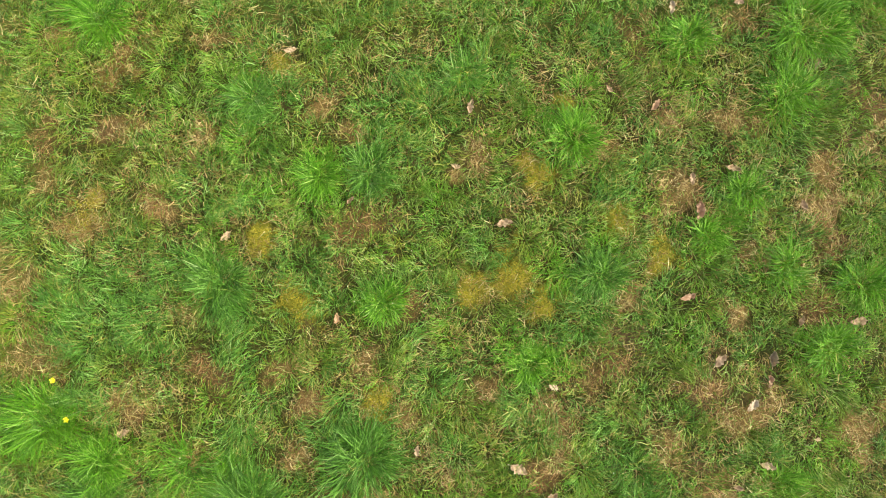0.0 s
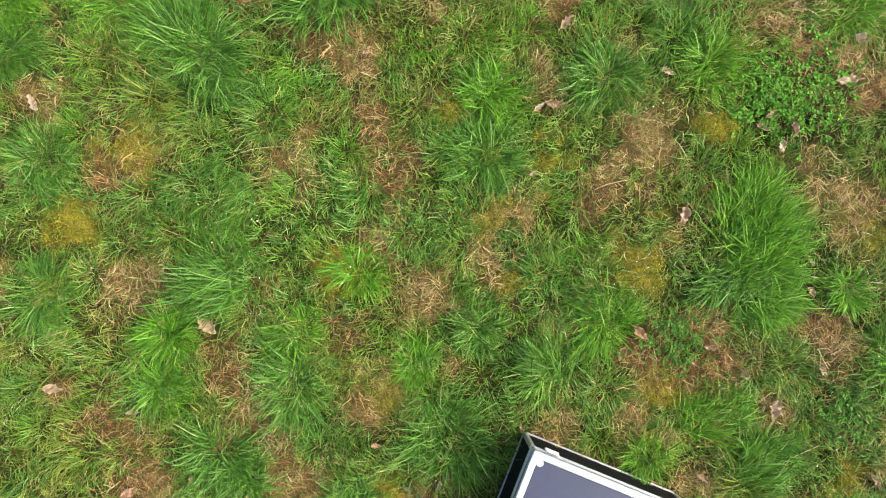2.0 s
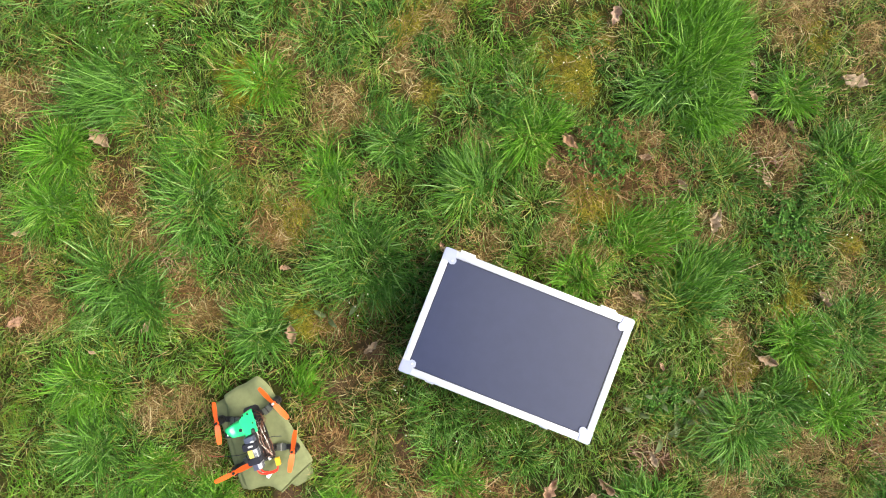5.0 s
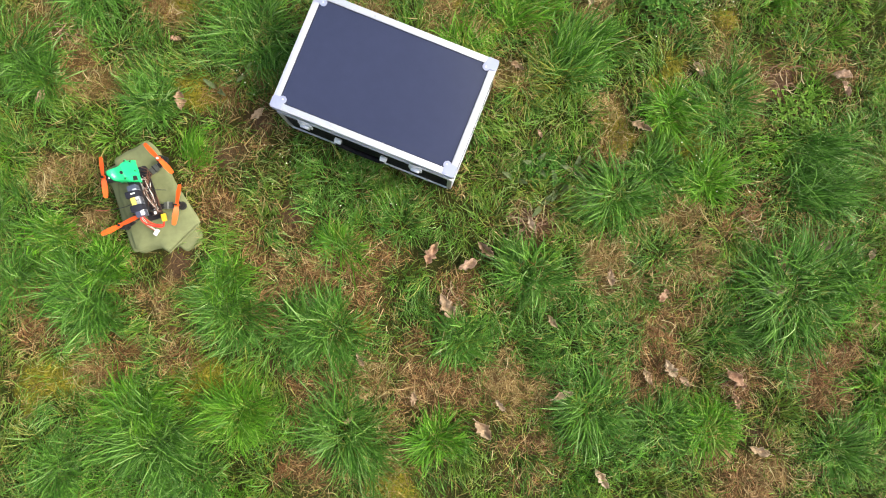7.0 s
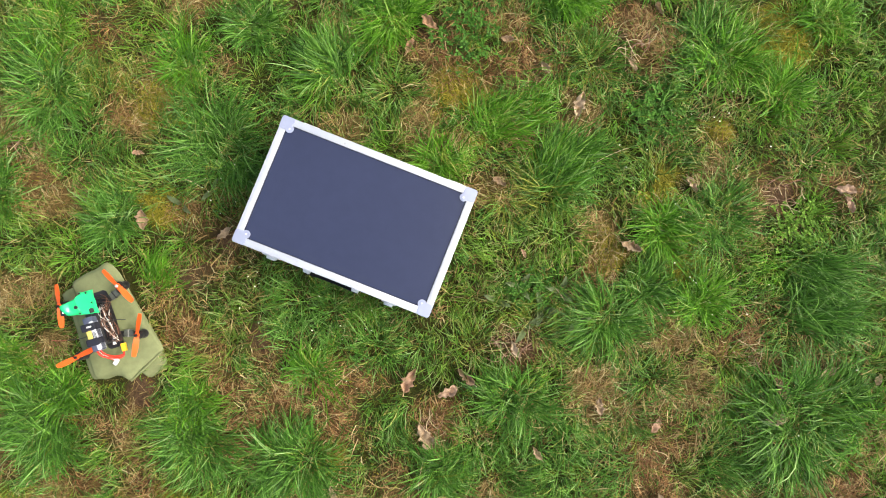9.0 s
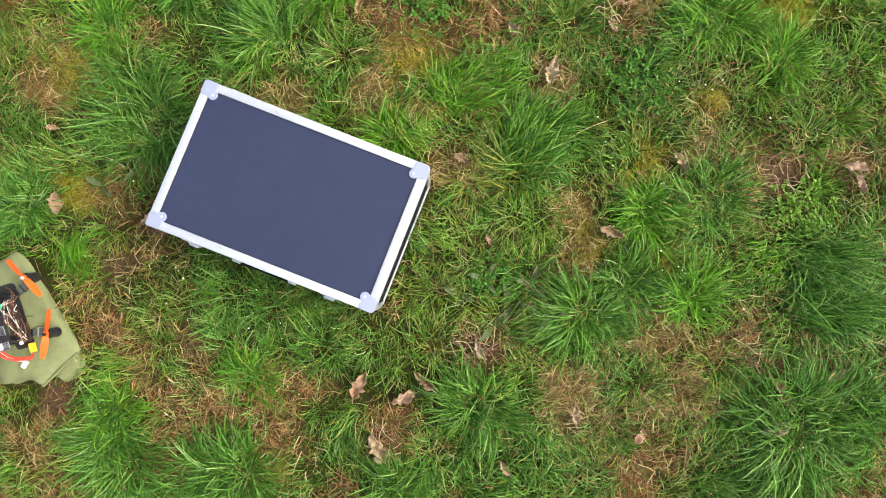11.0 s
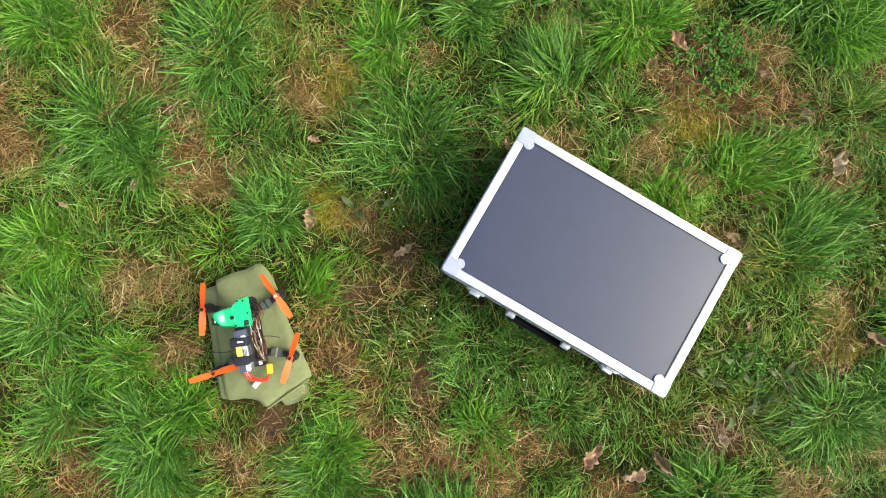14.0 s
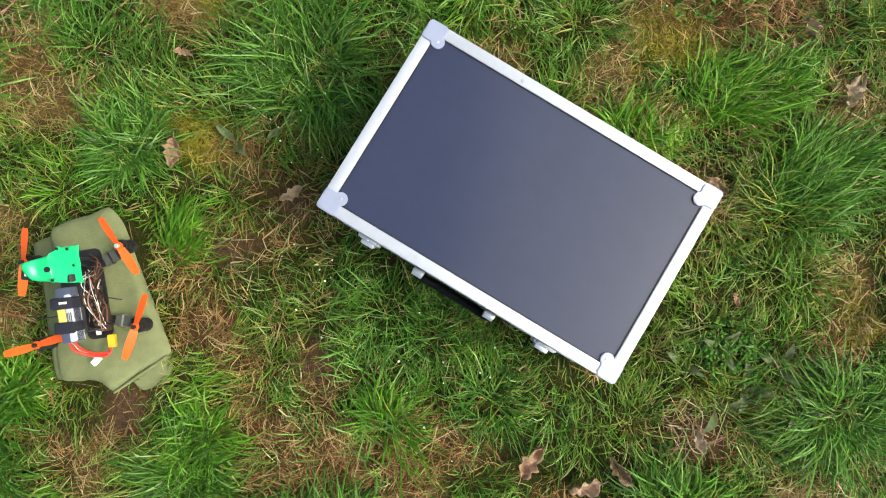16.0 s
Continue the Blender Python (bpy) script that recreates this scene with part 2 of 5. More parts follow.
RUSSET_NORTH = [(0.83, 0.94, 0.087), (1.28, 0.94, 0.078), (-1.46, 0.74, 0.039), (1.82, 0.62, 0.068), (-1.75, 0.47, 0.078), (-1.24, 0.15, 0.049), (-0.39, 0.05, 0.097), (1.67, -0.03, 0.107), (1.6, -0.25, 0.097), (-0.13, -0.29, 0.068), (-1.02, -0.53, 0.097), (0.69, -0.54, 0.097), (1.16, -0.59, 0.117), (-0.75, -0.6, 0.049), (-0.58, -0.69, 0.068), (0.43, -0.98, 0.085), (1.21, -1.08, 0.064), (-0.41, -1.1, 0.106), (1.54, -1.28, 0.106), (-0.24, -1.37, 0.074), (-0.13, -1.55, 0.106)]
RUSSET_MIDDLE = [(-1.13, -1.55, 0.096), (0.54, -1.66, 0.074), (0.96, -1.67, 0.085), (-0.58, -1.96, 0.05), (-0.33, -2.1, 0.074), (-0.78, -2.14, 0.074), (1.26, -2.14, 0.076), (0.75, -2.2, 0.088), (1.33, -2.2, 0.099), (0.04, -2.21, 0.044), (0.65, -2.21, 0.046), (1.02, -2.22, 0.088), (0.95, -2.26, 0.108), (-0.75, -2.27, 0.073), (0.85, -2.3, 0.066), (-0.3, -2.37, 0.051), (-1.15, -2.45, 0.085), (-0.56, -2.54, 0.074), (-1.06, -2.59, 0.083), (1.96, -2.66, 0.076), (1.75, -2.67, 0.091), (-0.04, -2.72, 0.088)]
RUSSET_SOUTH = [(-0.15, -2.93, 0.04), (-0.1, -3.05, 0.05), (-0.01, -3.19, 0.04), (0.20, -3.30, 0.10), (0.036, -3.42, 0.05), (-0.246, -3.48, 0.065), (0.42, -3.22, 0.06), (1.19, -2.94, 0.068), (0.14, -3.08, 0.051), (1.64, -3.1, 0.076), (0.92, -3.13, 0.076), (1.66, -3.19, 0.061), (0.35, -3.28, 0.103), (0.09, -3.31, 0.132), (-0.3, -3.33, 0.088), (1.36, -3.35, 0.091), (0.68, -3.37, 0.076), (-0.71, -3.39, 0.074), (1.33, -3.46, 0.074), (1.31, -3.6, 0.111), (-0.42, -3.53, 0.08), (1.86, -3.64, 0.111), (0.2, -3.65, 0.092), (1.59, -3.65, 0.074), (0.59, -3.66, 0.129), (0.73, -3.79, 0.046), (0.92, -3.91, 0.092), (0.18, -3.91, 0.074), (1.56, -3.98, 0.111)]
MOSS_NORTH = [(-0.73, 0.79, 0.058), (0.51, 0.62, 0.039), (0.38, 0.29, 0.087), (-1.56, 0.15, 0.068), (0.73, 0.11, 0.068), (-0.8, 0.03, 0.068), (0.95, -0.05, 0.087), (0.28, -0.11, 0.087), (0.1, -0.2, 0.078), (0.41, -0.25, 0.068), (-0.65, -0.26, 0.087), (-0.29, -0.67, 0.068), (0.05, -1.36, 0.064), (0.99, -1.42, 0.074), (-1.05, -1.45, 0.106), (0.41, -1.53, 0.085), (0.22, -1.68, 0.064), (-1.27, -1.72, 0.085), (0.19, -1.73, 0.058)]
MOSS_SOUTH = [(1.51, -1.81, 0.074), (0.7, -1.9, 0.106), (-0.34, -1.93, 0.085), (0.27, -1.94, 0.066), (1.78, -2.21, 0.091), (-1.64, -2.23, 0.085), (-0.2, -2.33, 0.088), (0.78, -2.35, 0.073), (-0.09, -2.4, 0.05), (1.57, -2.47, 0.046), (0.81, -2.49, 0.053), (1.38, -2.66, 0.066), (-0.17, -2.67, 0.059), (1.21, -2.86, 0.059), (1.45, -2.9, 0.061), (0.32, -3.47, 0.055), (-0.13, -3.61, 0.092), (-0.68, -3.61, 0.074), (0.47, -3.97, 0.074)]
COARSE_NORTH = [(0.072, 0.732, 0.108), (-0.842, 0.634, 0.12), (-0.335, 0.322, 0.12), (0.649, -0.132, 0.144), (-0.982, -0.16, 0.168), (-0.36, -0.913, 0.189), (-1.503, -1.105, 0.126), (-0.805, -1.138, 0.189), (0.581, -1.244, 0.126), (-1.38, -1.508, 0.126), (0.157, -1.511, 0.126), (-0.752, -1.938, 0.157), (-1.363, -1.971, 0.126), (1.1, -2.03, 0.115), (0.139, -2.101, 0.086), (1.511, -2.194, 0.075), (0.363, -2.247, 0.101), (-0.502, -2.304, 0.129), (0.014, -2.483, 0.151), (-0.762, -2.514, 0.129), (1.063, -2.579, 0.129), (-0.677, -2.605, 0.109)]
COARSE_SOUTH = [(0.683, -3.50, 0.09), (-0.317, -2.716, 0.086), (1.546, -2.732, 0.104), (1.308, -2.958, 0.075), (1.829, -2.994, 0.171), (1.178, -3.044, 0.115), (-0.858, -3.06, 0.086), (-0.772, -3.264, 0.086), (0.914, -3.283, 0.119), (-0.554, -3.293, 0.115), (1.892, -3.314, 0.104), (-0.11, -3.345, 0.089), (1.76, -3.373, 0.2), (-0.509, -3.391, 0.109), (-0.056, -3.402, 0.109), (0.137, -3.445, 0.089), (0.24, -3.455, 0.15), (1.097, -3.737, 0.127), (0.298, -3.791, 0.163), (-0.336, -3.793, 0.163), (1.313, -3.797, 0.109), (1.891, -3.883, 0.109), (-0.645, -3.894, 0.109), (-0.211, -3.905, 0.109)]
BRIGHT_NORTH = [(-1.5, 0.97, 0.144), (1.54, 0.95, 0.216), (1.03, 0.9, 0.12), (1.46, 0.66, 0.144), (0.55, 0.47, 0.132), (-0.55, 0.3, 0.12), (1.27, 0.23, 0.108), (1.13, 0.04, 0.084), (1.46, -0.08, 0.12), (1.8, -0.15, 0.168), (-0.26, -0.25, 0.096), (1.65, -0.44, 0.12), (0.36, -0.52, 0.12), (-1.72, -0.74, 0.216), (-1.48, -0.92, 0.126), (-1.1, -0.95, 0.12), (1.42, -1.03, 0.105), (-0.93, -1.03, 0.126), (0.94, -1.21, 0.105), (0.18, -1.3, 0.115), (1.1, -1.7, 0.114), (-0.27, -1.9, 0.081), (1.4, -2, 0.065), (0.56, -2.1, 0.101)]
BRIGHT_SOUTH = [(-0.385, -3.69, 0.11), (-0.49, -2.11, 0.098), (-0.93, -2.11, 0.098), (1.9, -2.15, 0.075), (-0.08, -2.22, 0.086), (1.58, -2.26, 0.105), (-0.95, -2.29, 0.086), (0.94, -2.36, 0.089), (1.75, -2.37, 0.075), (0.9, -2.43, 0.115), (0.7, -2.55, 0.065), (1.04, -2.58, 0.098), (1.37, -2.77, 0.089), (-0.89, -2.85, 0.086), (1.49, -3, 0.089), (-0.65, -3.12, 0.072), (0.29, -3.19, 0.086), (-0.46, -3.22, 0.086), (-0.07, -3.27, 0.066), (2.03, -3.42, 0.145), (-0.04, -3.71, 0.109), (2.04, -3.71, 0.109), (1.48, -3.8, 0.091), (0.59, -3.82, 0.091)]
LUSH_NORTH = [(-0.84, 0.59, 0.12), (-0.17, 0.49, 0.12), (0.72, 0.28, 0.108), (-0.94, 0.2, 0.096), (-0.55, -0.11, 0.096), (-1.3, -0.16, 0.145), (-1.59, -0.33, 0.145), (0.38, -0.75, 0.105), (0.76, -0.97, 0.148), (-0.26, -1.52, 0.074), (0.16, -1.55, 0.105), (-0.86, -1.66, 0.126), (-0.04, -1.76, 0.105), (0.04, -1.81, 0.098), (0.47, -1.98, 0.105), (-0.97, -2.21, 0.082)]
LUSH_SOUTH = [(-0.45, -2.26, 0.098), (1.12, -2.31, 0.09), (1.39, -2.34, 0.082), (-0.42, -2.45, 0.082), (0.18, -2.85, 0.072), (0.23, -3.01, 0.087), (1.02, -3.01, 0.087), (0.4, -3.09, 0.116), (1.27, -3.3, 0.075), (1.48, -3.33, 0.105), (0.52, -3.45, 0.075), (0.8, -3.51, 0.091), (1.21, -3.52, 0.11), (1.03, -3.57, 0.091), (1.2, -3.91, 0.11), (0.99, -3.92, 0.091)]
WEEDS = [(1.234, -1.295, 0.158), (1.107, -1.335, 0.105), (0.798, -2.152, 0.09), (1.365, -2.413, 0.075), (1.793, -2.789, 0.068), (0.95, -2.94, 0.053)]
SOIL = [(-0.57, -2.47, 0.024), (1.75, -2.67, 0.05), (0.02, -2.77, 0.036), (-0.075, -2.90, 0.045), (0.135, -3.075, 0.045), (0.905, -3.13, 0.062), (1.66, -3.17, 0.03), (-0.245, -3.24, 0.055), (-0.3, -3.37, 0.029)]
LEAVES_NORTH = [(1.246, 1.035, 0.029), (0.956, 1.011, 0.044), (-0.667, 0.834, 0.039), (1.571, 0.776, 0.034), (0.702, 0.678, 0.029), (0.895, 0.606, 0.039), (0.105, 0.592, 0.044), (0.042, 0.338, 0.029), (1.216, 0.328, 0.044), (1.045, 0.284, 0.039), (-0.405, 0.191, 0.029), (1.522, 0.178, 0.034), (1.076, 0.153, 0.058), (0.251, 0.089, 0.048), (-0.943, 0.038, 0.039), (1.028, -0.211, 0.048), (-0.469, -0.312, 0.034), (1.738, -0.315, 0.055), (1.516, -0.318, 0.034), (1.389, -0.475, 0.048), (1.167, -0.488, 0.048), (1.381, -0.576, 0.039), (0.457, -0.603, 0.034), (1.309, -0.68, 0.044)]
LEAVES_UPPER = [(-1.37, -0.802, 0.044), (1.586, -0.823, 0.021), (-0.118, -0.873, 0.034), (1.369, -0.936, 0.034), (0.311, -0.95, 0.042), (1.241, -1.025, 0.021), (0.451, -1.069, 0.034), (1.443, -1.139, 0.03), (-0.233, -1.158, 0.017), (0.793, -1.24, 0.03), (1.408, -1.276, 0.042), (-1.38, -1.306, 0.034), (0.402, -1.334, 0.033), (0.351, -1.354, 0.025), (1.136, -1.392, 0.025), (1.107, -1.436, 0.025), (1.215, -1.442, 0.034), (1.635, -1.48, 0.051), (1.179, -1.499, 0.026), (1.638, -1.543, 0.051), (0.322, -1.58, 0.015), (0.842, -1.732, 0.036), (1.267, -1.897, 0.016), (1.573, -1.964, 0.047), (1.264, -1.999, 0.023)]
LEAVES_LOWER = [(-1.08, -2.643, 0.032), (-0.792, -2.078, 0.042), (1.384, -2.1, 0.023), (0.684, -2.126, 0.036), (0.916, -2.177, 0.023), (0.62, -2.199, 0.03), (1.297, -2.27, 0.023), (1.028, -2.273, 0.023), (-1.315, -2.286, 0.042), (-1.054, -2.369, 0.023), (1.131, -2.389, 0.043), (0.275, -2.445, 0.02), (-0.224, -2.501, 0.02), (-0.859, -2.603, 0.02), (0.88, -2.621, 0.026), (1.462, -2.644, 0.03), (-0.668, -2.673, 0.026), (1.934, -2.673, 0.038), (-0.209, -2.708, 0.034), (1.937, -2.718, 0.03), (-0.836, -2.746, 0.015), (0.04, -2.752, 0.030), (1.269, -2.825, 0.035), (0.945, -2.84, 0.017), (0.913, -3.127, 0.029)]
LEAVES_SOUTH = [(0.764, -3.205, 0.038), (0.593, -3.215, 0.044), (1.855, -3.219, 0.036), (2.021, -3.251, 0.021), (0.705, -3.256, 0.038), (1.716, -3.274, 0.054), (1.165, -3.308, 0.03), (1.696, -3.357, 0.033), (1.326, -3.366, 0.027), (0.636, -3.384, 0.051), (0.971, -3.442, 0.027), (0.355, -3.551, 0.026), (1.353, -3.603, 0.037), (1.278, -3.634, 0.029), (1.562, -3.644, 0.044), (1.397, -3.649, 0.022), (0.517, -3.683, 0.026), (1.002, -3.686, 0.037), (0.8, -3.708, 0.026), (1.56, -3.717, 0.029), (0.305, -3.751, 0.018), (0.743, -3.789, 0.04), (2.078, -3.867, 0.037), (1.633, -3.874, 0.04), (1.114, -3.953, 0.04)]

CASE_AT, CASE_TURN, CASE_SIZE = (0.4715, -2.7265), -23.0, (0.563, 0.365, 0.239)
TOWEL_AT, TOWEL_TURN, TOWEL_SIZE = (-0.310, -3.026), 17.0, (0.236, 0.348)
STRAW = STRAW_NORTH + STRAW_UPPER + STRAW_LOWER + STRAW_SOUTH
RUSSET = RUSSET_NORTH + RUSSET_MIDDLE + RUSSET_SOUTH
MOSS = MOSS_NORTH + MOSS_SOUTH
COARSE = COARSE_NORTH + COARSE_SOUTH
BRIGHT = BRIGHT_NORTH + BRIGHT_SOUTH
LUSH = LUSH_NORTH + LUSH_SOUTH
LEAVES = LEAVES_NORTH + LEAVES_UPPER + LEAVES_LOWER + LEAVES_SOUTH
WEST, EAST, SOUTH, NORTH = -2.05, 2.35, -4.4, 1.25      # the stretch of meadow that grows blade by blade

rng = np.random.default_rng(7)


def scramble(a, b, seed):
    """A random value between 0 and 1 for each cell of a grid."""
    n = (a * 374761393 + b * 668265263 + seed * 982451653) & 0x7FFFFFFF
    n = ((n ^ (n >> 13)) * 1274126177) & 0x7FFFFFFF
    return ((n ^ (n >> 16)) & 0xFFFF) / 65535.0


def lattice(x, y, cell, seed):
    """Smooth random values between 0 and 1 over the plane, with a grain of `cell` metres."""
    u, v = np.asarray(x) / cell + 1000.0, np.asarray(y) / cell + 1000.0
    i, j = np.floor(u).astype(np.int64), np.floor(v).astype(np.int64)
    fu, fv = u - i, v - j
    fu, fv = fu * fu * (3 - 2 * fu), fv * fv * (3 - 2 * fv)
    low = scramble(i, j, seed) * (1 - fu) + scramble(i + 1, j, seed) * fu
    return low * (1 - fv) + (scramble(i, j + 1, seed) * (1 - fu) + scramble(i + 1, j + 1, seed) * fu) * fv


def tussocks(x, y, cell, seed):
    """The nearest of many loosely strewn growing points: its place, its distance and three random values of its own."""
    i, j = np.floor(x / cell + 1000).astype(np.int64), np.floor(y / cell + 1000).astype(np.int64)
    far, cx, cy = np.full(len(x), 9.0), np.zeros(len(x)), np.zeros(len(x))
    ki, kj = i.copy(), j.copy()
    for di in (-1, 0, 1):
        for dj in (-1, 0, 1):
            a, b = i + di, j + dj
            px = (a - 1000 + 0.5 + 0.9 * (scramble(a, b, seed) - 0.5)) * cell
            py = (b - 1000 + 0.5 + 0.9 * (scramble(a, b, seed + 1) - 0.5)) * cell
            d = np.hypot(x - px, y - py)
            near = d < far
            far, cx, cy, ki, kj = np.where(near, d, far), np.where(near, px, cx), np.where(near, py, cy), np.where(near, a, ki), np.where(near, b, kj)
    return cx, cy, far, scramble(ki, kj, seed + 2), scramble(ki, kj, seed + 3), scramble(ki, kj, seed + 4)


def patches(x, y, places, grow=1.0, ragged=0.8):
    """How far a place lies inside a set of ragged round patches: 0 to 1."""
    out = np.zeros_like(x)
    warp = 1.1 * (lattice(x, y, 0.075, 11) - 0.5) + 0.8 * (lattice(x, y, 0.03, 12) - 0.5)
    for px, py, r in places:
        near = (np.abs(x - px) < 2 * r * grow) & (np.abs(y - py) < 2 * r * grow)
        d = np.hypot(x[near] - px, y[near] - py) / (r * grow) + ragged * 1.6 * warp[near]
        out[near] = np.maximum(out[near], np.clip((1.35 - d) / 0.9, 0, 1))
    return out


def withered(x, y, places, grow):
    """The patches of dead sward, which reach further towards the south."""
    return np.maximum(patches(x, y, places, grow), np.clip((-1.6 - y) / 0.8, 0, 1) * patches(x, y, places, grow * 1.1))


def inside(x, y, at, turn, size, margin=0.0):
    c, s = math.cos(radians(turn)), math.sin(radians(turn))
    u, v = (x - at[0]) * c + (y - at[1]) * s, -(x - at[0]) * s + (y - at[1]) * c
    return (np.abs(u) < size[0] / 2 + margin) & (np.abs(v) < size[1] / 2 + margin) & (u < 0.6 * size[0] + margin - 0.22 * v)


def covered(x, y, margin=0.0):
    return inside(x, y, CASE_AT, CASE_TURN, CASE_SIZE, margin) | inside(x, y, TOWEL_AT, TOWEL_TURN, TOWEL_SIZE, margin - 0.015)


def height(x, y):
    """The lie of the ground, flat under the case and the towel."""
    x, y = np.asarray(x, float), np.asarray(y, float)
    z = 0.022 * (lattice(x, y, 0.35, 3) - 0.5) + 0.012 * (lattice(x, y, 0.09, 4) - 0.5) + 0.006 * (lattice(x, y, 0.03, 5) - 0.5) - 0.012
    for at, reach in ((CASE_AT, 0.42), (TOWEL_AT, 0.3)):
        z = z * np.clip((np.hypot(x - at[0], y - at[1]) - reach) / 0.15, 0, 1)
    return z


# ---- ground: one sheet to the horizon, finely divided where it is seen ----
def spread(lo, hi, step):
    near = np.arange(lo, hi + step / 2, step)
    far = 0.6 * 1.6 ** np.arange(14)
    return np.concatenate([lo - far[::-1], near, hi + far])


def build_ground():
    xs, ys = spread(WEST, EAST, 0.025), spread(SOUTH, NORTH, 0.025)
    gx, gy = np.meshgrid(xs, ys)
    x, y = gx.ravel(), gy.ravel()
    n, m = len(xs), len(ys)
    k = (np.arange(m - 1)[:, None] * n + np.arange(n - 1)[None, :]).ravel()
    faces = np.stack([k, k + 1, k + n + 1, k + n], 1)
    me = bpy.data.meshes.new("ground")
    me.vertices.add(len(x))
    me.vertices.foreach_set("co", np.stack([x, y, height(x, y)], 1).astype(np.float32).ravel())
    me.loops.add(faces.size)
    me.loops.foreach_set("vertex_index", faces.ravel().astype(np.int32))
    me.polygons.add(len(faces))
    me.polygons.foreach_set("loop_start", np.arange(0, faces.size, 4, dtype=np.int32))
    me.update(calc_edges=True)
    out = np.maximum(np.maximum(WEST - x, x - EAST), np.maximum(SOUTH - y, y - NORTH))
    grown = np.clip(1 - (out + 0.4) / 0.4, 0, 1)
    for name, value in (("sward", 1 - grown), ("thatch", patches(x, y, STRAW, 0.95) * 0.6), ("rust", patches(x, y, RUSSET, 1.05) * 0.5), ("moss", patches(x, y, MOSS) * 0.85),
                        ("bare", np.maximum(patches(x, y, SOIL), 0.55 * np.clip(6 * (lattice(x, y, 0.12, 31) - 0.74), 0, 1)))):
        me.attributes.new(name, "FLOAT", "POINT").data.foreach_set("value", np.where(out > 0, 1.0 if name == "sward" else 0.0, value).astype(np.float32))
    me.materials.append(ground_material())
    me.shade_smooth()
    return tagged(new("ground", me), "mossy brown soil under rough meadow turf", "ground", kind="structure")


build_ground()


# ---- blades ----
def blade_mesh(name, mat, root, azimuth, length, width, rise, droop, parts=2, sway=0.5):
    """Bent, tapering blades in one mesh. rise and droop: the slope in degrees at the root and at the tip; sway: how far they swing sideways."""
    n = len(root)
    swing = rng.normal(0, sway, n)
    roll = rng.normal(0, 0.5, n)
    rows, at = [], np.array(root, float)
    floor_z = root[:, 2] + 0.002
    for k in range(parts + 1):
        s = k / parts
        if k == parts:
            rows.append(at)
            break
        turn = azimuth + swing * (s - 0.2)
        out = np.stack([np.cos(turn), np.sin(turn)], 1)
        w = width * (1.0 - 0.3 * s * s) * 0.5
        across = np.stack([-out[:, 1] * np.cos(roll) * w, out[:, 0] * np.cos(roll) * w, np.sin(roll) * w], 1)
        rows += [at - across, at + across]
        slope = np.radians(rise + (droop - rise) * (k + 0.5) / parts)
        at = at + np.stack([out[:, 0] * np.cos(slope), out[:, 1] * np.cos(slope), np.sin(slope)], 1) * (length / parts)[:, None]
        at[:, 2] = np.maximum(at[:, 2], floor_z)
    per = 2 * parts + 1
    co = np.stack(rows, 1).reshape(-1, 3)
    loops, starts, at_loop = [], [], 0
    for k in range(parts - 1):
        loops += [2 * k, 2 * k + 1, 2 * k + 3, 2 * k + 2]
        starts.append(at_loop)
        at_loop += 4
    loops += [2 * parts - 2, 2 * parts - 1, 2 * parts]
    starts.append(at_loop)
    at_loop += 3
    index = (np.array(loops)[None, :] + per * np.arange(n)[:, None]).ravel().astype(np.int32)
    start = (np.array(starts)[None, :] + at_loop * np.arange(n)[:, None]).ravel().astype(np.int32)
    me = bpy.data.meshes.new(name)
    me.vertices.add(len(co))
    me.vertices.foreach_set("co", co.astype(np.float32).ravel())
    me.loops.add(len(index))
    me.loops.foreach_set("vertex_index", index)
    me.polygons.add(len(start))
    me.polygons.foreach_set("loop_start", start)
    me.update(calc_edges=True)
    me.materials.append(mat)
    return me


def on_ground(x, y):
    return np.stack([x, y, height(x, y)], 1)


def scatter(per_square_metre, margin=0.0):
    """Places over the grown stretch and, thinning out, over a margin round it."""
    rim = 0.35
    n = int(per_square_metre * (EAST - WEST + 2 * rim) * (NORTH - SOUTH + 2 * rim))
    x, y = rng.uniform(WEST - rim, EAST + rim, n), rng.uniform(SOUTH - rim, NORTH + rim, n)
    out = np.maximum(np.maximum(WEST - x, x - EAST), np.maximum(SOUTH - y, y - NORTH)) + 0.25 * (lattice(x, y, 0.3, 61) - 0.5)
    keep = ~covered(x, y, margin) & (rng.random(n) > out / rim)
    return x[keep], y[keep]


def thin(x, y, chance):
    keep = rng.random(len(x)) < chance
    return x[keep], y[keep]


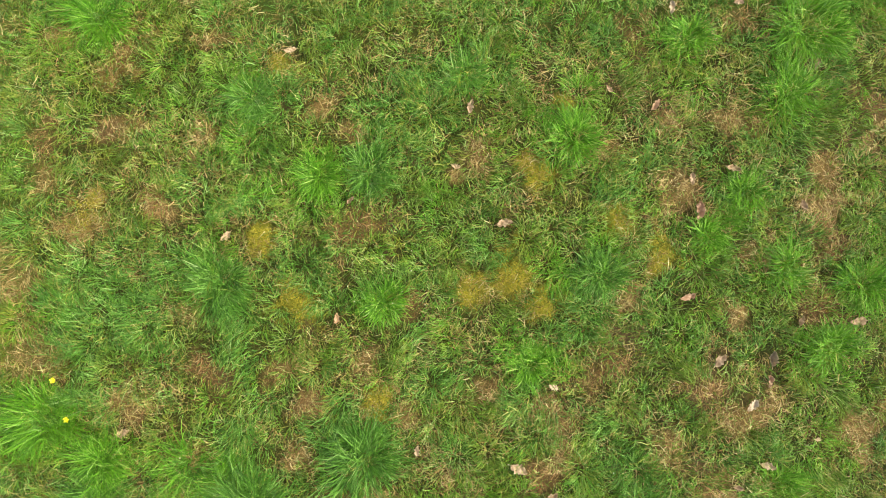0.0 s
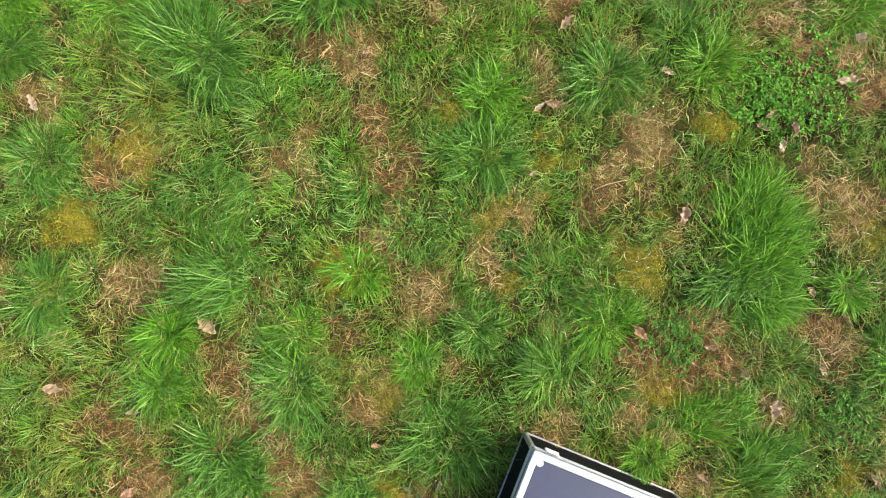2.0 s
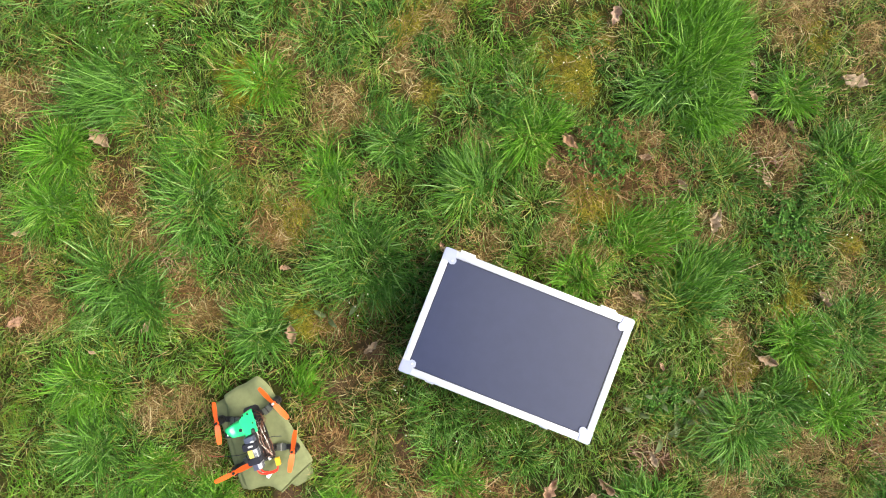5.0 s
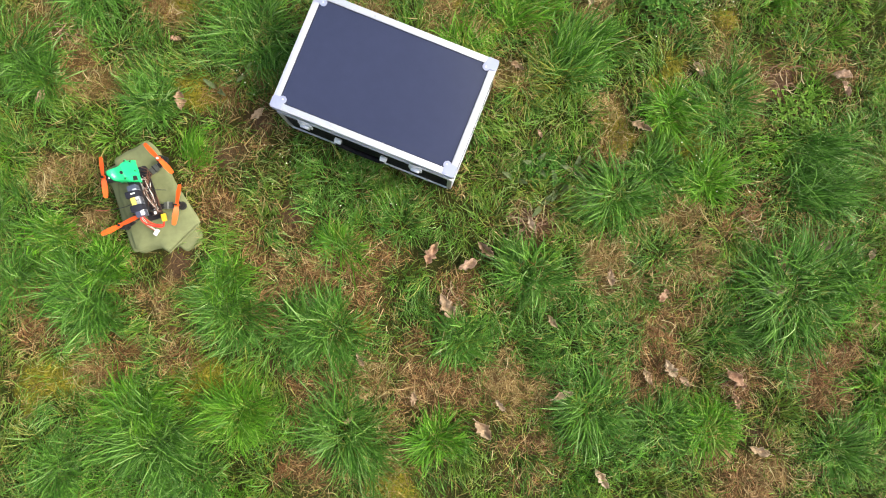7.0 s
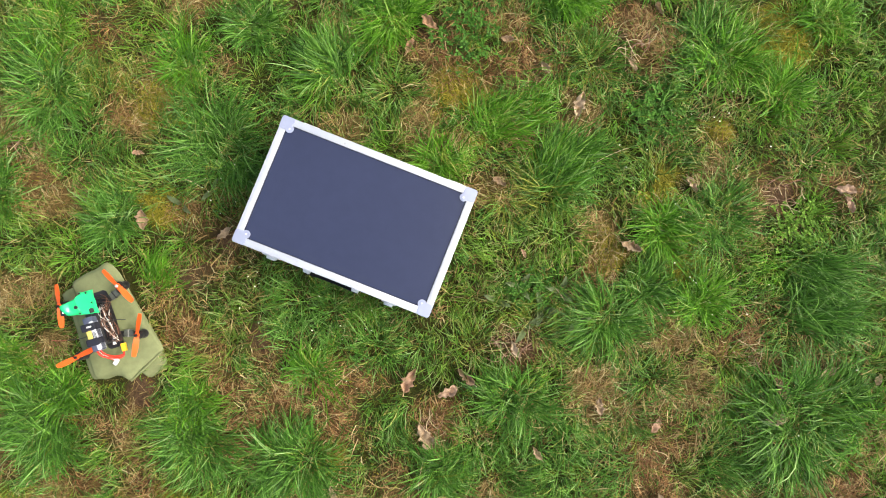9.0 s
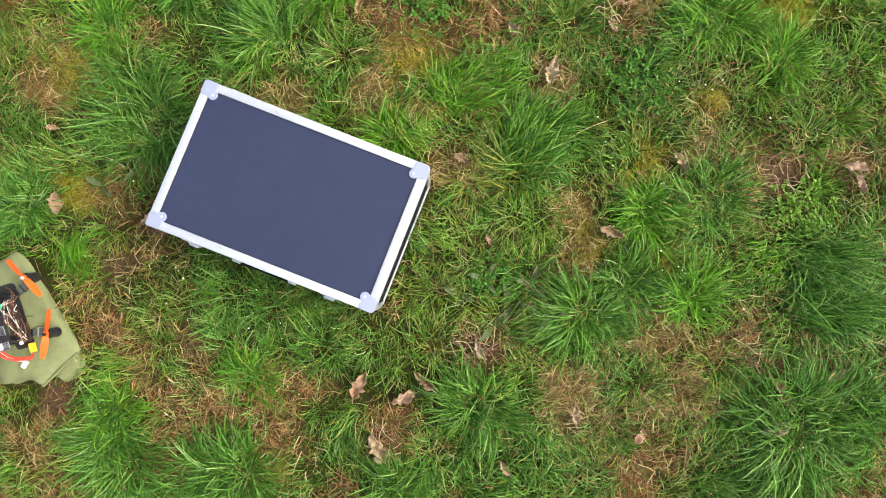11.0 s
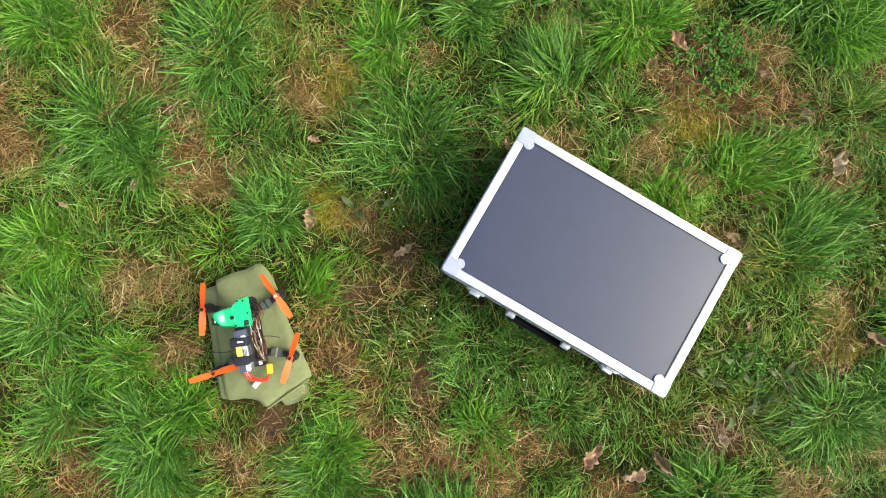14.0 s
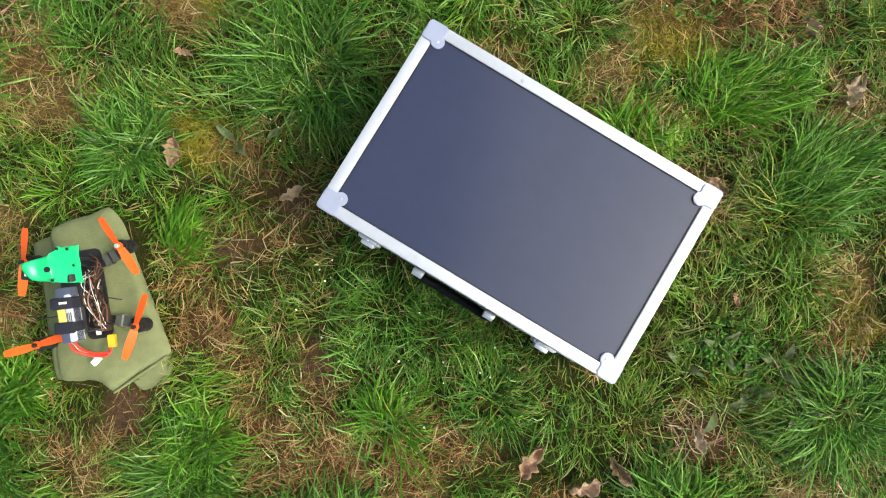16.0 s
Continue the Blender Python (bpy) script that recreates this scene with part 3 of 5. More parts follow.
def build_meadow():
    """The lawn: tussocks of fine blades, by kind, thin where the sward is dead, mossy or bare."""
    x, y = scatter(23000, 0.003)
    cell = 0.105
    cx, cy, far, vigour, mood, comb = tussocks(x, y, cell, 70)
    dead = np.maximum(withered(x, y, STRAW, 0.95), withered(x, y, RUSSET, 1.05))
    moss, bare = patches(x, y, MOSS, 0.95), patches(x, y, SOIL)
    leaf = patches(x, y, LEAVES, 1.3, 0.1)
    lush = np.maximum(patches(cx, cy, LUSH, 1.25), 0.8 * patches(cx, cy, COARSE, 1.15))
    fresh = patches(cx, cy, BRIGHT, 1.15)
    gap = np.clip(far / cell - 0.25, 0, 1) * (1.5 - 1.0 * np.maximum(lush, fresh))
    worn = np.clip(2.2 * (lattice(x, y, 0.16, 21) * 0.6 + lattice(x, y, 0.05, 22) * 0.4 - 0.5), 0, 1)
    chance = np.clip(0.74 + 0.45 * vigour + 0.35 * np.maximum(lush, fresh) - 0.8 * gap - 0.75 * worn - np.where(y < -2.85, 0.78, 0.60) * dead - 0.75 * moss - 1.4 * bare - 0.9 * leaf - 0.12 * patches(x, y, WEEDS, 1.1), 0.09 * (1 - bare), 1)
    keep = rng.random(len(x)) < chance
    x, y, cx, cy, far, vigour, mood, comb, dead, moss, lush, fresh = (v[keep] for v in (x, y, cx, cy, far, vigour, mood, comb, dead, moss, lush, fresh))
    n = len(x)
    pick = 0.75 * mood + 0.25 * rng.random(n) + 0.5 * (lattice(x, y, 0.22, 23) - 0.5)
    kind = np.where(pick < 0.40 + 0.6 * lush, 1, np.where(pick > 0.80 - 0.6 * fresh, 2, 0))
    halo = patches(x, y, STRAW + RUSSET + MOSS, 1.7, 1.1)
    kind = np.where(rng.random(n) < 0.05 + 0.30 * halo * (1 - 0.6 * lush) + 1.3 * np.clip(lattice(x, y, 0.19, 25) - 0.62, 0, 1), 3, kind)
    size = (0.65 + 0.7 * vigour) * (1 + 0.40 * lush + 0.30 * fresh) * (1 - 0.35 * np.maximum(dead, moss))
    flow = lattice(x, y, 0.4, 24) * 12.0
    azimuth = np.where(comb < 0.55, np.arctan2(y - cy, x - cx) + rng.normal(0, 0.55, n), flow + rng.normal(0, 0.5, n))
    azimuth = np.where(rng.random(n) < 0.18, rng.uniform(0, 6.28, n), azimuth)
    crowd = inside(x, y, TOWEL_AT, TOWEL_TURN, TOWEL_SIZE, 0.06) | inside(x, y, CASE_AT, CASE_TURN, CASE_SIZE, 0.03)
    length = size * (0.022 + 0.062 * rng.beta(2, 2.2, n)) * np.where(crowd, 0.6, 1.0)
    rise = np.clip(78 - 42 * far / cell + rng.normal(0, 14, n), 12, 88)
    droop = np.clip(rise - rng.uniform(35, 105, n), -50, 40)
    width = rng.uniform(0.0013, 0.0029, n) * np.where(y > -1.0, 1.2, 1.0)
    for k, name, mat, label in ((0, "meadow_grass", GREEN, "short olive green meadow grass blades"), (1, "dark_meadow_grass", DEEP, "short dark green meadow grass blades"),
                                (2, "fresh_meadow_grass", VIVID, "short fresh green meadow grass blades"),
                                (3, "yellowing_meadow_grass", OLIVE, "short yellowing olive meadow grass blades")):
        for stretch, parts in ((y < -1.0, 3), (y >= -1.0, 2)):
            at = (kind == k) & stretch & ~covered(x, y, 0.003)
            me = blade_mesh(name, mat, on_ground(x[at], y[at]), azimuth[at], length[at], width[at], rise[at], droop[at], parts, 0.7)
            tagged(new(name, me), label, "grass", kind="stuff")


def build_undergrowth():
    """Low mossy growth that fills the gaps between the blades."""
    x, y = scatter(9000, 0.0)
    x, y = thin(x, y, np.clip(0.35 + 1.3 * lattice(x, y, 0.08, 52) - patches(x, y, SOIL) - 0.5 * patches(x, y, RUSSET, 0.9), 0, 1))
    n = len(x)
    me = blade_mesh("undergrowth", UNDER, on_ground(x, y), rng.uniform(0, 6.3, n), rng.uniform(0.008, 0.024, n), rng.uniform(0.0018, 0.0040, n), rng.uniform(15, 70, n), rng.uniform(-20, 30, n), 1)
    tagged(new("undergrowth", me), "low olive mossy growth between the grass blades", "moss", kind="stuff")


def build_dead_grass():
    for name, mat, places, dense, label in (("dead_grass", DRY, STRAW, 60000, "matted tan dead grass lying on the ground"), ("russet_dead_grass", RUST, RUSSET, 60000, "matted russet dead grass lying on the ground")):
        x, y = scatter(dense, -0.01)
        field = withered(x, y, places, 0.95) * (1 - 0.92 * patches(x, y, SOIL, 1.1)) * np.where((y > -1.3) & (places is RUSSET), 0.65, 1.0)
        field = field ** np.where(y < -2.85, 1.0, 1.5)
        stray = 0.075 * np.clip(2.5 * lattice(x, y, 0.25, 43) - 0.5, 0, 1) * (lattice(x, y, 0.07, 41) > 0.38) * (1.0 if places is STRAW else 0.35)
        x, y = thin(x, y, np.clip(field * np.where(y > -0.9, 0.18, np.where(y < -2.85, 0.34, 0.26)) + stray + (0.012 if places is STRAW else 0.003), 0, 1))
        n = len(x)
        azimuth = lattice(x, y, 0.09, 42) * 9 + rng.normal(0, 0.9, n)
        me = blade_mesh(name, mat, on_ground(x, y) + np.array([0, 0, 1]) * rng.uniform(0.0, 0.026, (n, 1)), azimuth, rng.uniform(0.018, 0.066, n), np.where(rng.random(n) < 0.10, rng.uniform(0.0020, 0.0034, n), rng.uniform(0.0007, 0.0017, n)), rng.uniform(-5, 34, n), rng.uniform(-25, 10, n), 2, 0.9)
        tagged(new(name, me), label, "dead grass", kind="stuff")


def build_moss():
    x, y = scatter(60000, 0.0)
    field = patches(x, y, MOSS, 0.95)
    x, y = thin(x, y, np.clip(field * 0.95 + 0.05 * (lattice(x, y, 0.15, 51) > 0.6), 0, 1))
    n = len(x)
    me = blade_mesh("moss", MOSSY, on_ground(x, y) + np.array([0, 0, 1]) * (0.020 * patches(x, y, MOSS, 0.8, 0.2))[:, None], rng.uniform(0, 6.3, n), rng.uniform(0.006, 0.018, n), rng.uniform(0.0014, 0.003, n), rng.uniform(20, 85, n), rng.uniform(-20, 30, n), 1)
    tagged(new("moss", me), "yellow green moss cushions between the grass", "moss", kind="stuff")


def tuft(mat, x, y, r, label, lean=None):
    """A tuft of long blades: sprigs round one crown, their blades arching outwards, or all one way where the tuft leans."""
    whole = new("grass_tuft")
    whole.location = (x, y, float(height(x, y)))
    tagged(whole, label, "grass tuft", "tufts of long grass")
    count = int(rng.integers(9, 13) + 44 * r)
    stretch, along = rng.uniform(0.55, 0.95), rng.uniform(0, 3.14)
    for k in range(count):
        ca = 2 * math.pi * (k + rng.uniform(-0.4, 0.4)) / count
        cd = math.sqrt(rng.random()) * (0.62 if lean is None else 0.75) * r
        ox, oy = cd * math.cos(ca), cd * stretch * math.sin(ca)
        ox, oy = ox * math.cos(along) - oy * math.sin(along), ox * math.sin(along) + oy * math.cos(along)
        way = math.atan2(oy, ox) + rng.normal(0, 0.40) if lean is None else rng.normal(lean, 0.55)
        n = int(rng.uniform(0.35, 1.4) * (22 + 270 * r))
        spin = way + rng.normal(0, 0.5, n)
        bx = x + ox + rng.normal(0, 0.008 + 0.09 * r, n)
        by = y + oy + rng.normal(0, 0.008 + 0.09 * r, n)
        ok = ~covered(bx, by, 0.004) & (rng.random(n) > np.maximum(0.8 * np.maximum(patches(bx, by, STRAW, 1.0), patches(bx, by, RUSSET, 1.0)), 1.3 * patches(bx, by, SOIL, 1.2)))
        if ok.sum() < 3:
            continue
        length = (rng.beta(2.0, 2.0, n) * (0.045 + (0.80 if lean is None else 0.95) * r) + 0.028) * rng.uniform(0.6, 1.2)
        root = on_ground(bx[ok], by[ok]) - np.array([x, y, whole.location.z])
        rise = rng.uniform(38, 82, n)
        me = blade_mesh("sprig", mat, root, spin[ok], length[ok], rng.uniform(0.0016, 0.0038, n)[ok], rise[ok], (rise - rng.uniform(45, 110, n))[ok], 4, 0.5)
        new("sprig", me).parent = whole
    return whole


build_meadow()
build_undergrowth()
build_dead_grass()
build_moss()
LEANING = ((1.09, -1.96, 1.25), (-0.72, -2.00, 3.3), (1.11, -2.66, 0.6), (1.83, -3.09, -0.2), (0.98, -2.37, 0.3), (0.92, -2.5, 0.4), (1.15, -1.70, 1.2), (-0.62, -1.2, 0.9), (0.36, -2.36, 2.2))
for mat, places, kind in ((DEEP, COARSE, "dark green tuft of %scoarse arching grass"), (VIVID, BRIGHT, "fresh green tuft of %sdense soft grass")):
    for x, y, r in places:
        lean = next((a for px, py, a in LEANING if math.hypot(x - px, y - py) < 0.13), None)
        r *= 0.75 if math.hypot(x - TOWEL_AT[0], y - TOWEL_AT[1]) < 0.3 else 0.8 if y > -0.9 else 1.0
        tuft(mat, x, y, r, kind % ("long " if r > 0.09 else "short "), lean)
for px, py, r, a in ((1.03, -1.70, 0.12, 1.45), (1.06, -1.78, 0.15, 1.05), (1.10, -1.84, 0.15, 0.75), (1.06, -1.92, 0.14, 0.45), (1.08, -1.99, 0.12, -0.1), (1.12, -2.04, 0.10, -0.8)):
    tuft(VIVID, px, py, r, "tall fresh green clump of soft leaning grass", a)
tuft(DEEP, 1.00, -1.95, 0.10, "dark green tuft of long coarse arching grass", 3.6)
tuft(VIVID, -0.175, -2.885, 0.065, "fresh green tuft of broad arching grass beside a towel", 0.75)


# ---- building blocks ----
def part(name, bm, mat, parent=None, label="", smooth=True, at=None):
    """One mesh object, under a thing or a part where a parent is given."""
    me = bpy.data.meshes.new(name)
    bm.to_mesh(me)
    bm.free()
    me.materials.append(mat)
    if smooth:
        me.shade_smooth()
        me.set_sharp_from_angle(angle=radians(40))
    ob = new(name, me)
    if parent:
        ob.parent = parent
    if at is not None:
        ob.matrix_basis = at
    if label:
        ob["label"] = label
    return ob


def box(size, m=None, bevel=0.0, bm=None):
    """A box with rounded edges, its middle at m's origin."""
    fresh = bmesh.new()
    bmesh.ops.create_cube(fresh, size=1, matrix=Matrix.Diagonal((*size, 1)))
    if bevel:
        bmesh.ops.bevel(fresh, geom=fresh.edges[:], offset=bevel, segments=2, profile=0.6, affect="EDGES")
    bmesh.ops.transform(fresh, matrix=m or Matrix(), verts=fresh.verts)
    return join(bm, fresh)


def tube(radius, depth, m=None, sides=20, bevel=0.0, bm=None, top=None):
    fresh = bmesh.new()
    bmesh.ops.create_cone(fresh, cap_ends=True, segments=sides, radius1=radius, radius2=radius if top is None else top, depth=depth)
    if bevel:
        rims = [e for e in fresh.edges if abs(e.verts[0].co.z - e.verts[1].co.z) < 1e-6]
        bmesh.ops.bevel(fresh, geom=rims, offset=bevel, segments=2, affect="EDGES")
    bmesh.ops.transform(fresh, matrix=m or Matrix(), verts=fresh.verts)
    return join(bm, fresh)


def join(bm, fresh):
    if bm is None:
        return fresh
    me = bpy.data.meshes.new("piece")
    fresh.to_mesh(me)
    fresh.free()
    bm.from_mesh(me)
    bpy.data.meshes.remove(me)
    return bm


def cord(points, radius, sides=6, bm=None, steps=6):
    """A wire that runs smoothly through the points."""
    pts = [Vector(p) for p in points]
    ends = [pts[0] * 2 - pts[1], *pts, pts[-1] * 2 - pts[-2]]
    line = []
    for i in range(1, len(ends) - 2):
        p0, p1, p2, p3 = ends[i - 1:i + 3]
        for k in range(steps):
            t = k / steps
            line.append(0.5 * (2 * p1 + (p2 - p0) * t + (2 * p0 - 5 * p1 + 4 * p2 - p3) * t * t + (3 * p1 - p0 - 3 * p2 + p3) * t ** 3))
    line.append(pts[-1])
    fresh, rings = bmesh.new(), []
    for i, p in enumerate(line):
        way = (line[min(i + 1, len(line) - 1)] - line[max(i - 1, 0)]).normalized()
        q = way.to_track_quat("Z", "Y")
        rings.append([fresh.verts.new(p + q @ Vector((radius * math.cos(a), radius * math.sin(a), 0))) for a in (2 * math.pi * j / sides for j in range(sides))])
    for a, b in zip(rings, rings[1:]):
        for j in range(sides):
            fresh.faces.new((a[j], a[(j + 1) % sides], b[(j + 1) % sides], b[j]))
    fresh.faces.new(rings[0][::-1])
    fresh.faces.new(rings[-1])
    return join(bm, fresh)


def slab(outline, low, high, bevel=0.0, m=None, bm=None):
    """A plate of the given outline between two heights."""
    fresh = bmesh.new()
    face = fresh.faces.new([fresh.verts.new((x, y, low)) for x, y in outline])
    grown = bmesh.ops.extrude_face_region(fresh, geom=[face])
    bmesh.ops.translate(fresh, vec=(0, 0, high - low), verts=[g for g in grown["geom"] if isinstance(g, bmesh.types.BMVert)])
    bmesh.ops.recalc_face_normals(fresh, faces=fresh.faces)
    if bevel:
        bmesh.ops.bevel(fresh, geom=[e for e in fresh.edges if abs(e.verts[0].co.z - e.verts[1].co.z) < 1e-6], offset=bevel, segments=2, affect="EDGES")
    bmesh.ops.transform(fresh, matrix=m or Matrix(), verts=fresh.verts)
    return join(bm, fresh)


def empty(name, m):
    ob = new(name)
    ob.empty_display_size = 0.05
    ob.matrix_basis = m
    return ob


# ---- the aluminium case ----
ALU = surface("brushed_aluminium", (0.57, 0.59, 0.65), 0.42, 0.35, 0.05, 140)
ALU_GREY = surface("dull_aluminium", (0.55, 0.56, 0.57), 0.45, 0.85, 0.12, 120)
CAP = surface("polished_corner_steel", (0.41, 0.44, 0.58), 0.3, 0.3, 0.05, 90)
PANEL = surface("dark_textured_panel", (0.030, 0.036, 0.074), 0.13, 0.0, 0.08, 35, 0.00003, 900, 0.75)
SIDE = surface("black_side_panel", (0.006, 0.006, 0.008), 0.65, 0.0, 0.2, 50, 0.0003, 700, 0.12)
GASKET = surface("black_gasket", (0.008, 0.008, 0.009), 0.7, 0.0, 0.1, 80)
STEEL = surface("nickel_plated_steel", (0.80, 0.81, 0.84), 0.30, 0.6, 0.06, 150)


def rounded(w, d, r, steps=6):
    pts = []
    for cx, cy, start in ((w / 2 - r, d / 2 - r, 0), (-w / 2 + r, d / 2 - r, 90), (-w / 2 + r, -d / 2 + r, 180), (w / 2 - r, -d / 2 + r, 270)):
        pts += [(cx + r * math.cos(radians(start + 90 * k / steps)), cy + r * math.sin(radians(start + 90 * k / steps))) for k in range(steps + 1)]
    return pts


def build_case():
    L, W, H = CASE_SIZE
    lid_low, seam, rim = 0.188, 0.174, 0.0198
    case = empty("equipment_case", pose(*CASE_AT, 0.006, 0, 0, CASE_TURN) @ pose(0, -0.0095, 0, -2.4))
    tagged(case, "black hard case with bright aluminium edges, closed, lying on the grass", "case")
    body = part("body", slab(rounded(L - 0.012, W - 0.012, 0.008), 0.012, seam, 0.001), SIDE, case, "black textured side walls")
    lid = part("lid", slab(rounded(L - 0.012, W - 0.012, 0.008), lid_low, H - 0.006, 0.001), SIDE, case, "shallow black lid walls")
    part("top_panel", slab(rounded(L - 2 * rim + 0.004, W - 2 * rim + 0.004, 0.004), H - 0.006, H - 0.0025, 0.0004), PANEL, lid, "dark grey textured panel with a soft sheen")
    part("gasket", slab(rounded(L - 0.010, W - 0.010, 0.008), seam + 0.004, lid_low - 0.004), GASKET, body, "thin black seam")
    # top profiles, mitred at the corner caps
    for sx in (-1, 1):
        part("edge_profile", box((rim, W - 0.03, 0.022), pose(sx * (L / 2 - rim / 2), 0, H - 0.011), 0.0018), ALU, lid, "bright aluminium edge profile")
        # black strip standing in for the shadow gap between profile and panel
        part("inner_shade_line", box((0.0014, W - 2 * rim, 0.0012), pose(sx * (L / 2 - rim - 0.0012), 0, H - 0.0017)), GASKET, lid)
    for sy in (-1, 1):
        part("edge_profile", box((L - 0.03, rim, 0.0216), pose(0, sy * (W / 2 - rim / 2), H - 0.0112), 0.0018), ALU, lid, "bright aluminium edge profile")
        part("inner_shade_line", box((L - 2 * rim, 0.0014, 0.0012), pose(0, sy * (W / 2 - rim - 0.0012), H - 0.0017)), GASKET, lid)
    # the two strips along the seam, and the bottom edge
    for owner, low, high, grow in ((lid, lid_low - 0.004, lid_low + 0.005, 0.003), (body, seam - 0.005, seam + 0.004, 0.002), (body, 0.004, 0.016, 0.003)):
        for sx in (-1, 1):
            part("edge_strip", box((0.004, W - 0.02, high - low), pose(sx * (L / 2 - 0.0045 + grow / 2), 0, (low + high) / 2), 0.001), ALU, owner, "thin aluminium strip")
        for sy in (-1, 1):
            part("edge_strip", box((L - 0.02, 0.004, high - low), pose(0, sy * (W / 2 - 0.0045 + grow / 2), (low + high) / 2), 0.001), ALU, owner, "thin aluminium strip")
    # corner caps with their round lobe and rivet, corner posts, feet
    for sx in (-1, 1):
        for sy in (-1, 1):
            cap = slab(rounded(0.036, 0.036, 0.007), H - 0.026, H + 0.0022, 0.0016, pose(sx * (L / 2 - 0.0175), sy * (W / 2 - 0.0175), 0))
            tube(0.0115, 0.004, pose(sx * (L / 2 - 0.0295), sy * (W / 2 - 0.0295), H + 0.0005), 28, 0.001, cap)
            corner = part("corner_cap", cap, CAP, lid, "polished rounded corner guard")
            part("rivet", tube(0.0028, 0.002, pose(sx * (L / 2 - 0.0305), sy * (W / 2 - 0.0305), H + 0.0031), 14, 0.0007), STEEL, corner)
            part("corner_post", box((0.016, 0.016, seam - 0.02), pose(sx * (L / 2 - 0.0095), sy * (W / 2 - 0.0095), seam / 2 + 0.004), 0.004), ALU_GREY, body, "grey aluminium corner post")
            part("corner_post", box((0.0155, 0.0155, 0.03), pose(sx * (L / 2 - 0.0095), sy * (W / 2 - 0.0095), lid_low + 0.02), 0.004), ALU_GREY, lid, "grey aluminium corner post")
            part("foot", tube(0.012, 0.014, pose(sx * (L / 2 - 0.04), sy * (W / 2 - 0.04), 0.006), 18, 0.002), GASKET, body, "black rubber foot")
    # rivets along the top profiles
    for along in (-0.175, 0.13):
        for sy in (-1, 1):
            part("rivet", tube(0.003, 0.0016, pose(along * L, sy * (W / 2 - 0.012), H + 0.0004), 14, 0.0006), ALU_GREY, lid)
    for sx in (-1, 1):
        part("rivet", tube(0.003, 0.0016, pose(sx * (L / 2 - 0.012), 0.0, H + 0.0004), 14, 0.0006), ALU_GREY, lid)
    # front: two latches, the handle and its mounts
    front = -W / 2
    for x in (-0.185, 0.165):
        latch = part("latch", box((0.042, 0.007, 0.036), pose(x, front - 0.003, 0.168), 0.003), STEEL, body, "nickel plated latch")
        part("latch_lever", box((0.026, 0.009, 0.026), pose(x, front - 0.008, 0.162, 8), 0.003), STEEL, latch)
        part("catch", box((0.036, 0.005, 0.016), pose(x, front - 0.002, 0.200), 0.002), STEEL, lid, "nickel plated catch plate")
        part("rivet", tube(0.003, 0.003, pose(x, front - 0.0048, 0.202, 90), 12), STEEL, lid)
    for x in (-0.085, 0.062):
        mount = part("handle_mount", box((0.022, 0.013, 0.020), pose(x, front - 0.0055, 0.140), 0.004), STEEL, body, "nickel plated handle mount")
        part("pin", tube(0.004, 0.02, pose(x, front - 0.011, 0.140, 0, 90), 14), STEEL, mount)
    grip = cord([(-0.085, front - 0.010, 0.138), (-0.078, front - 0.011, 0.112), (-0.05, front - 0.010, 0.098), (-0.012, front - 0.010, 0.095), (0.027, front - 0.010, 0.098), (0.055, front - 0.011, 0.112), (0.062, front - 0.010, 0.138)], 0.008, 10)
    part("handle", grip, SIDE, body, "black padded carrying handle")
    # back: hinges across the seam
    for x in (-0.215, 0.215):
        hinge = part("hinge", box((0.045, 0.004, 0.030), pose(x, W / 2 + 0.0035, 0.185), 0.001), STEEL, body, "small steel hinge plate")
        part("hinge_pin", tube(0.0035, 0.045, pose(x, W / 2 + 0.0065, 0.185, 0, 90), 12), STEEL, hinge)


build_case()

# ---- the folded towel ----
TOWEL = surface("olive_towelling", (0.190, 0.208, 0.100), 0.95, 0.0, 0.16, 70, 0.0012, 420, 0.1)


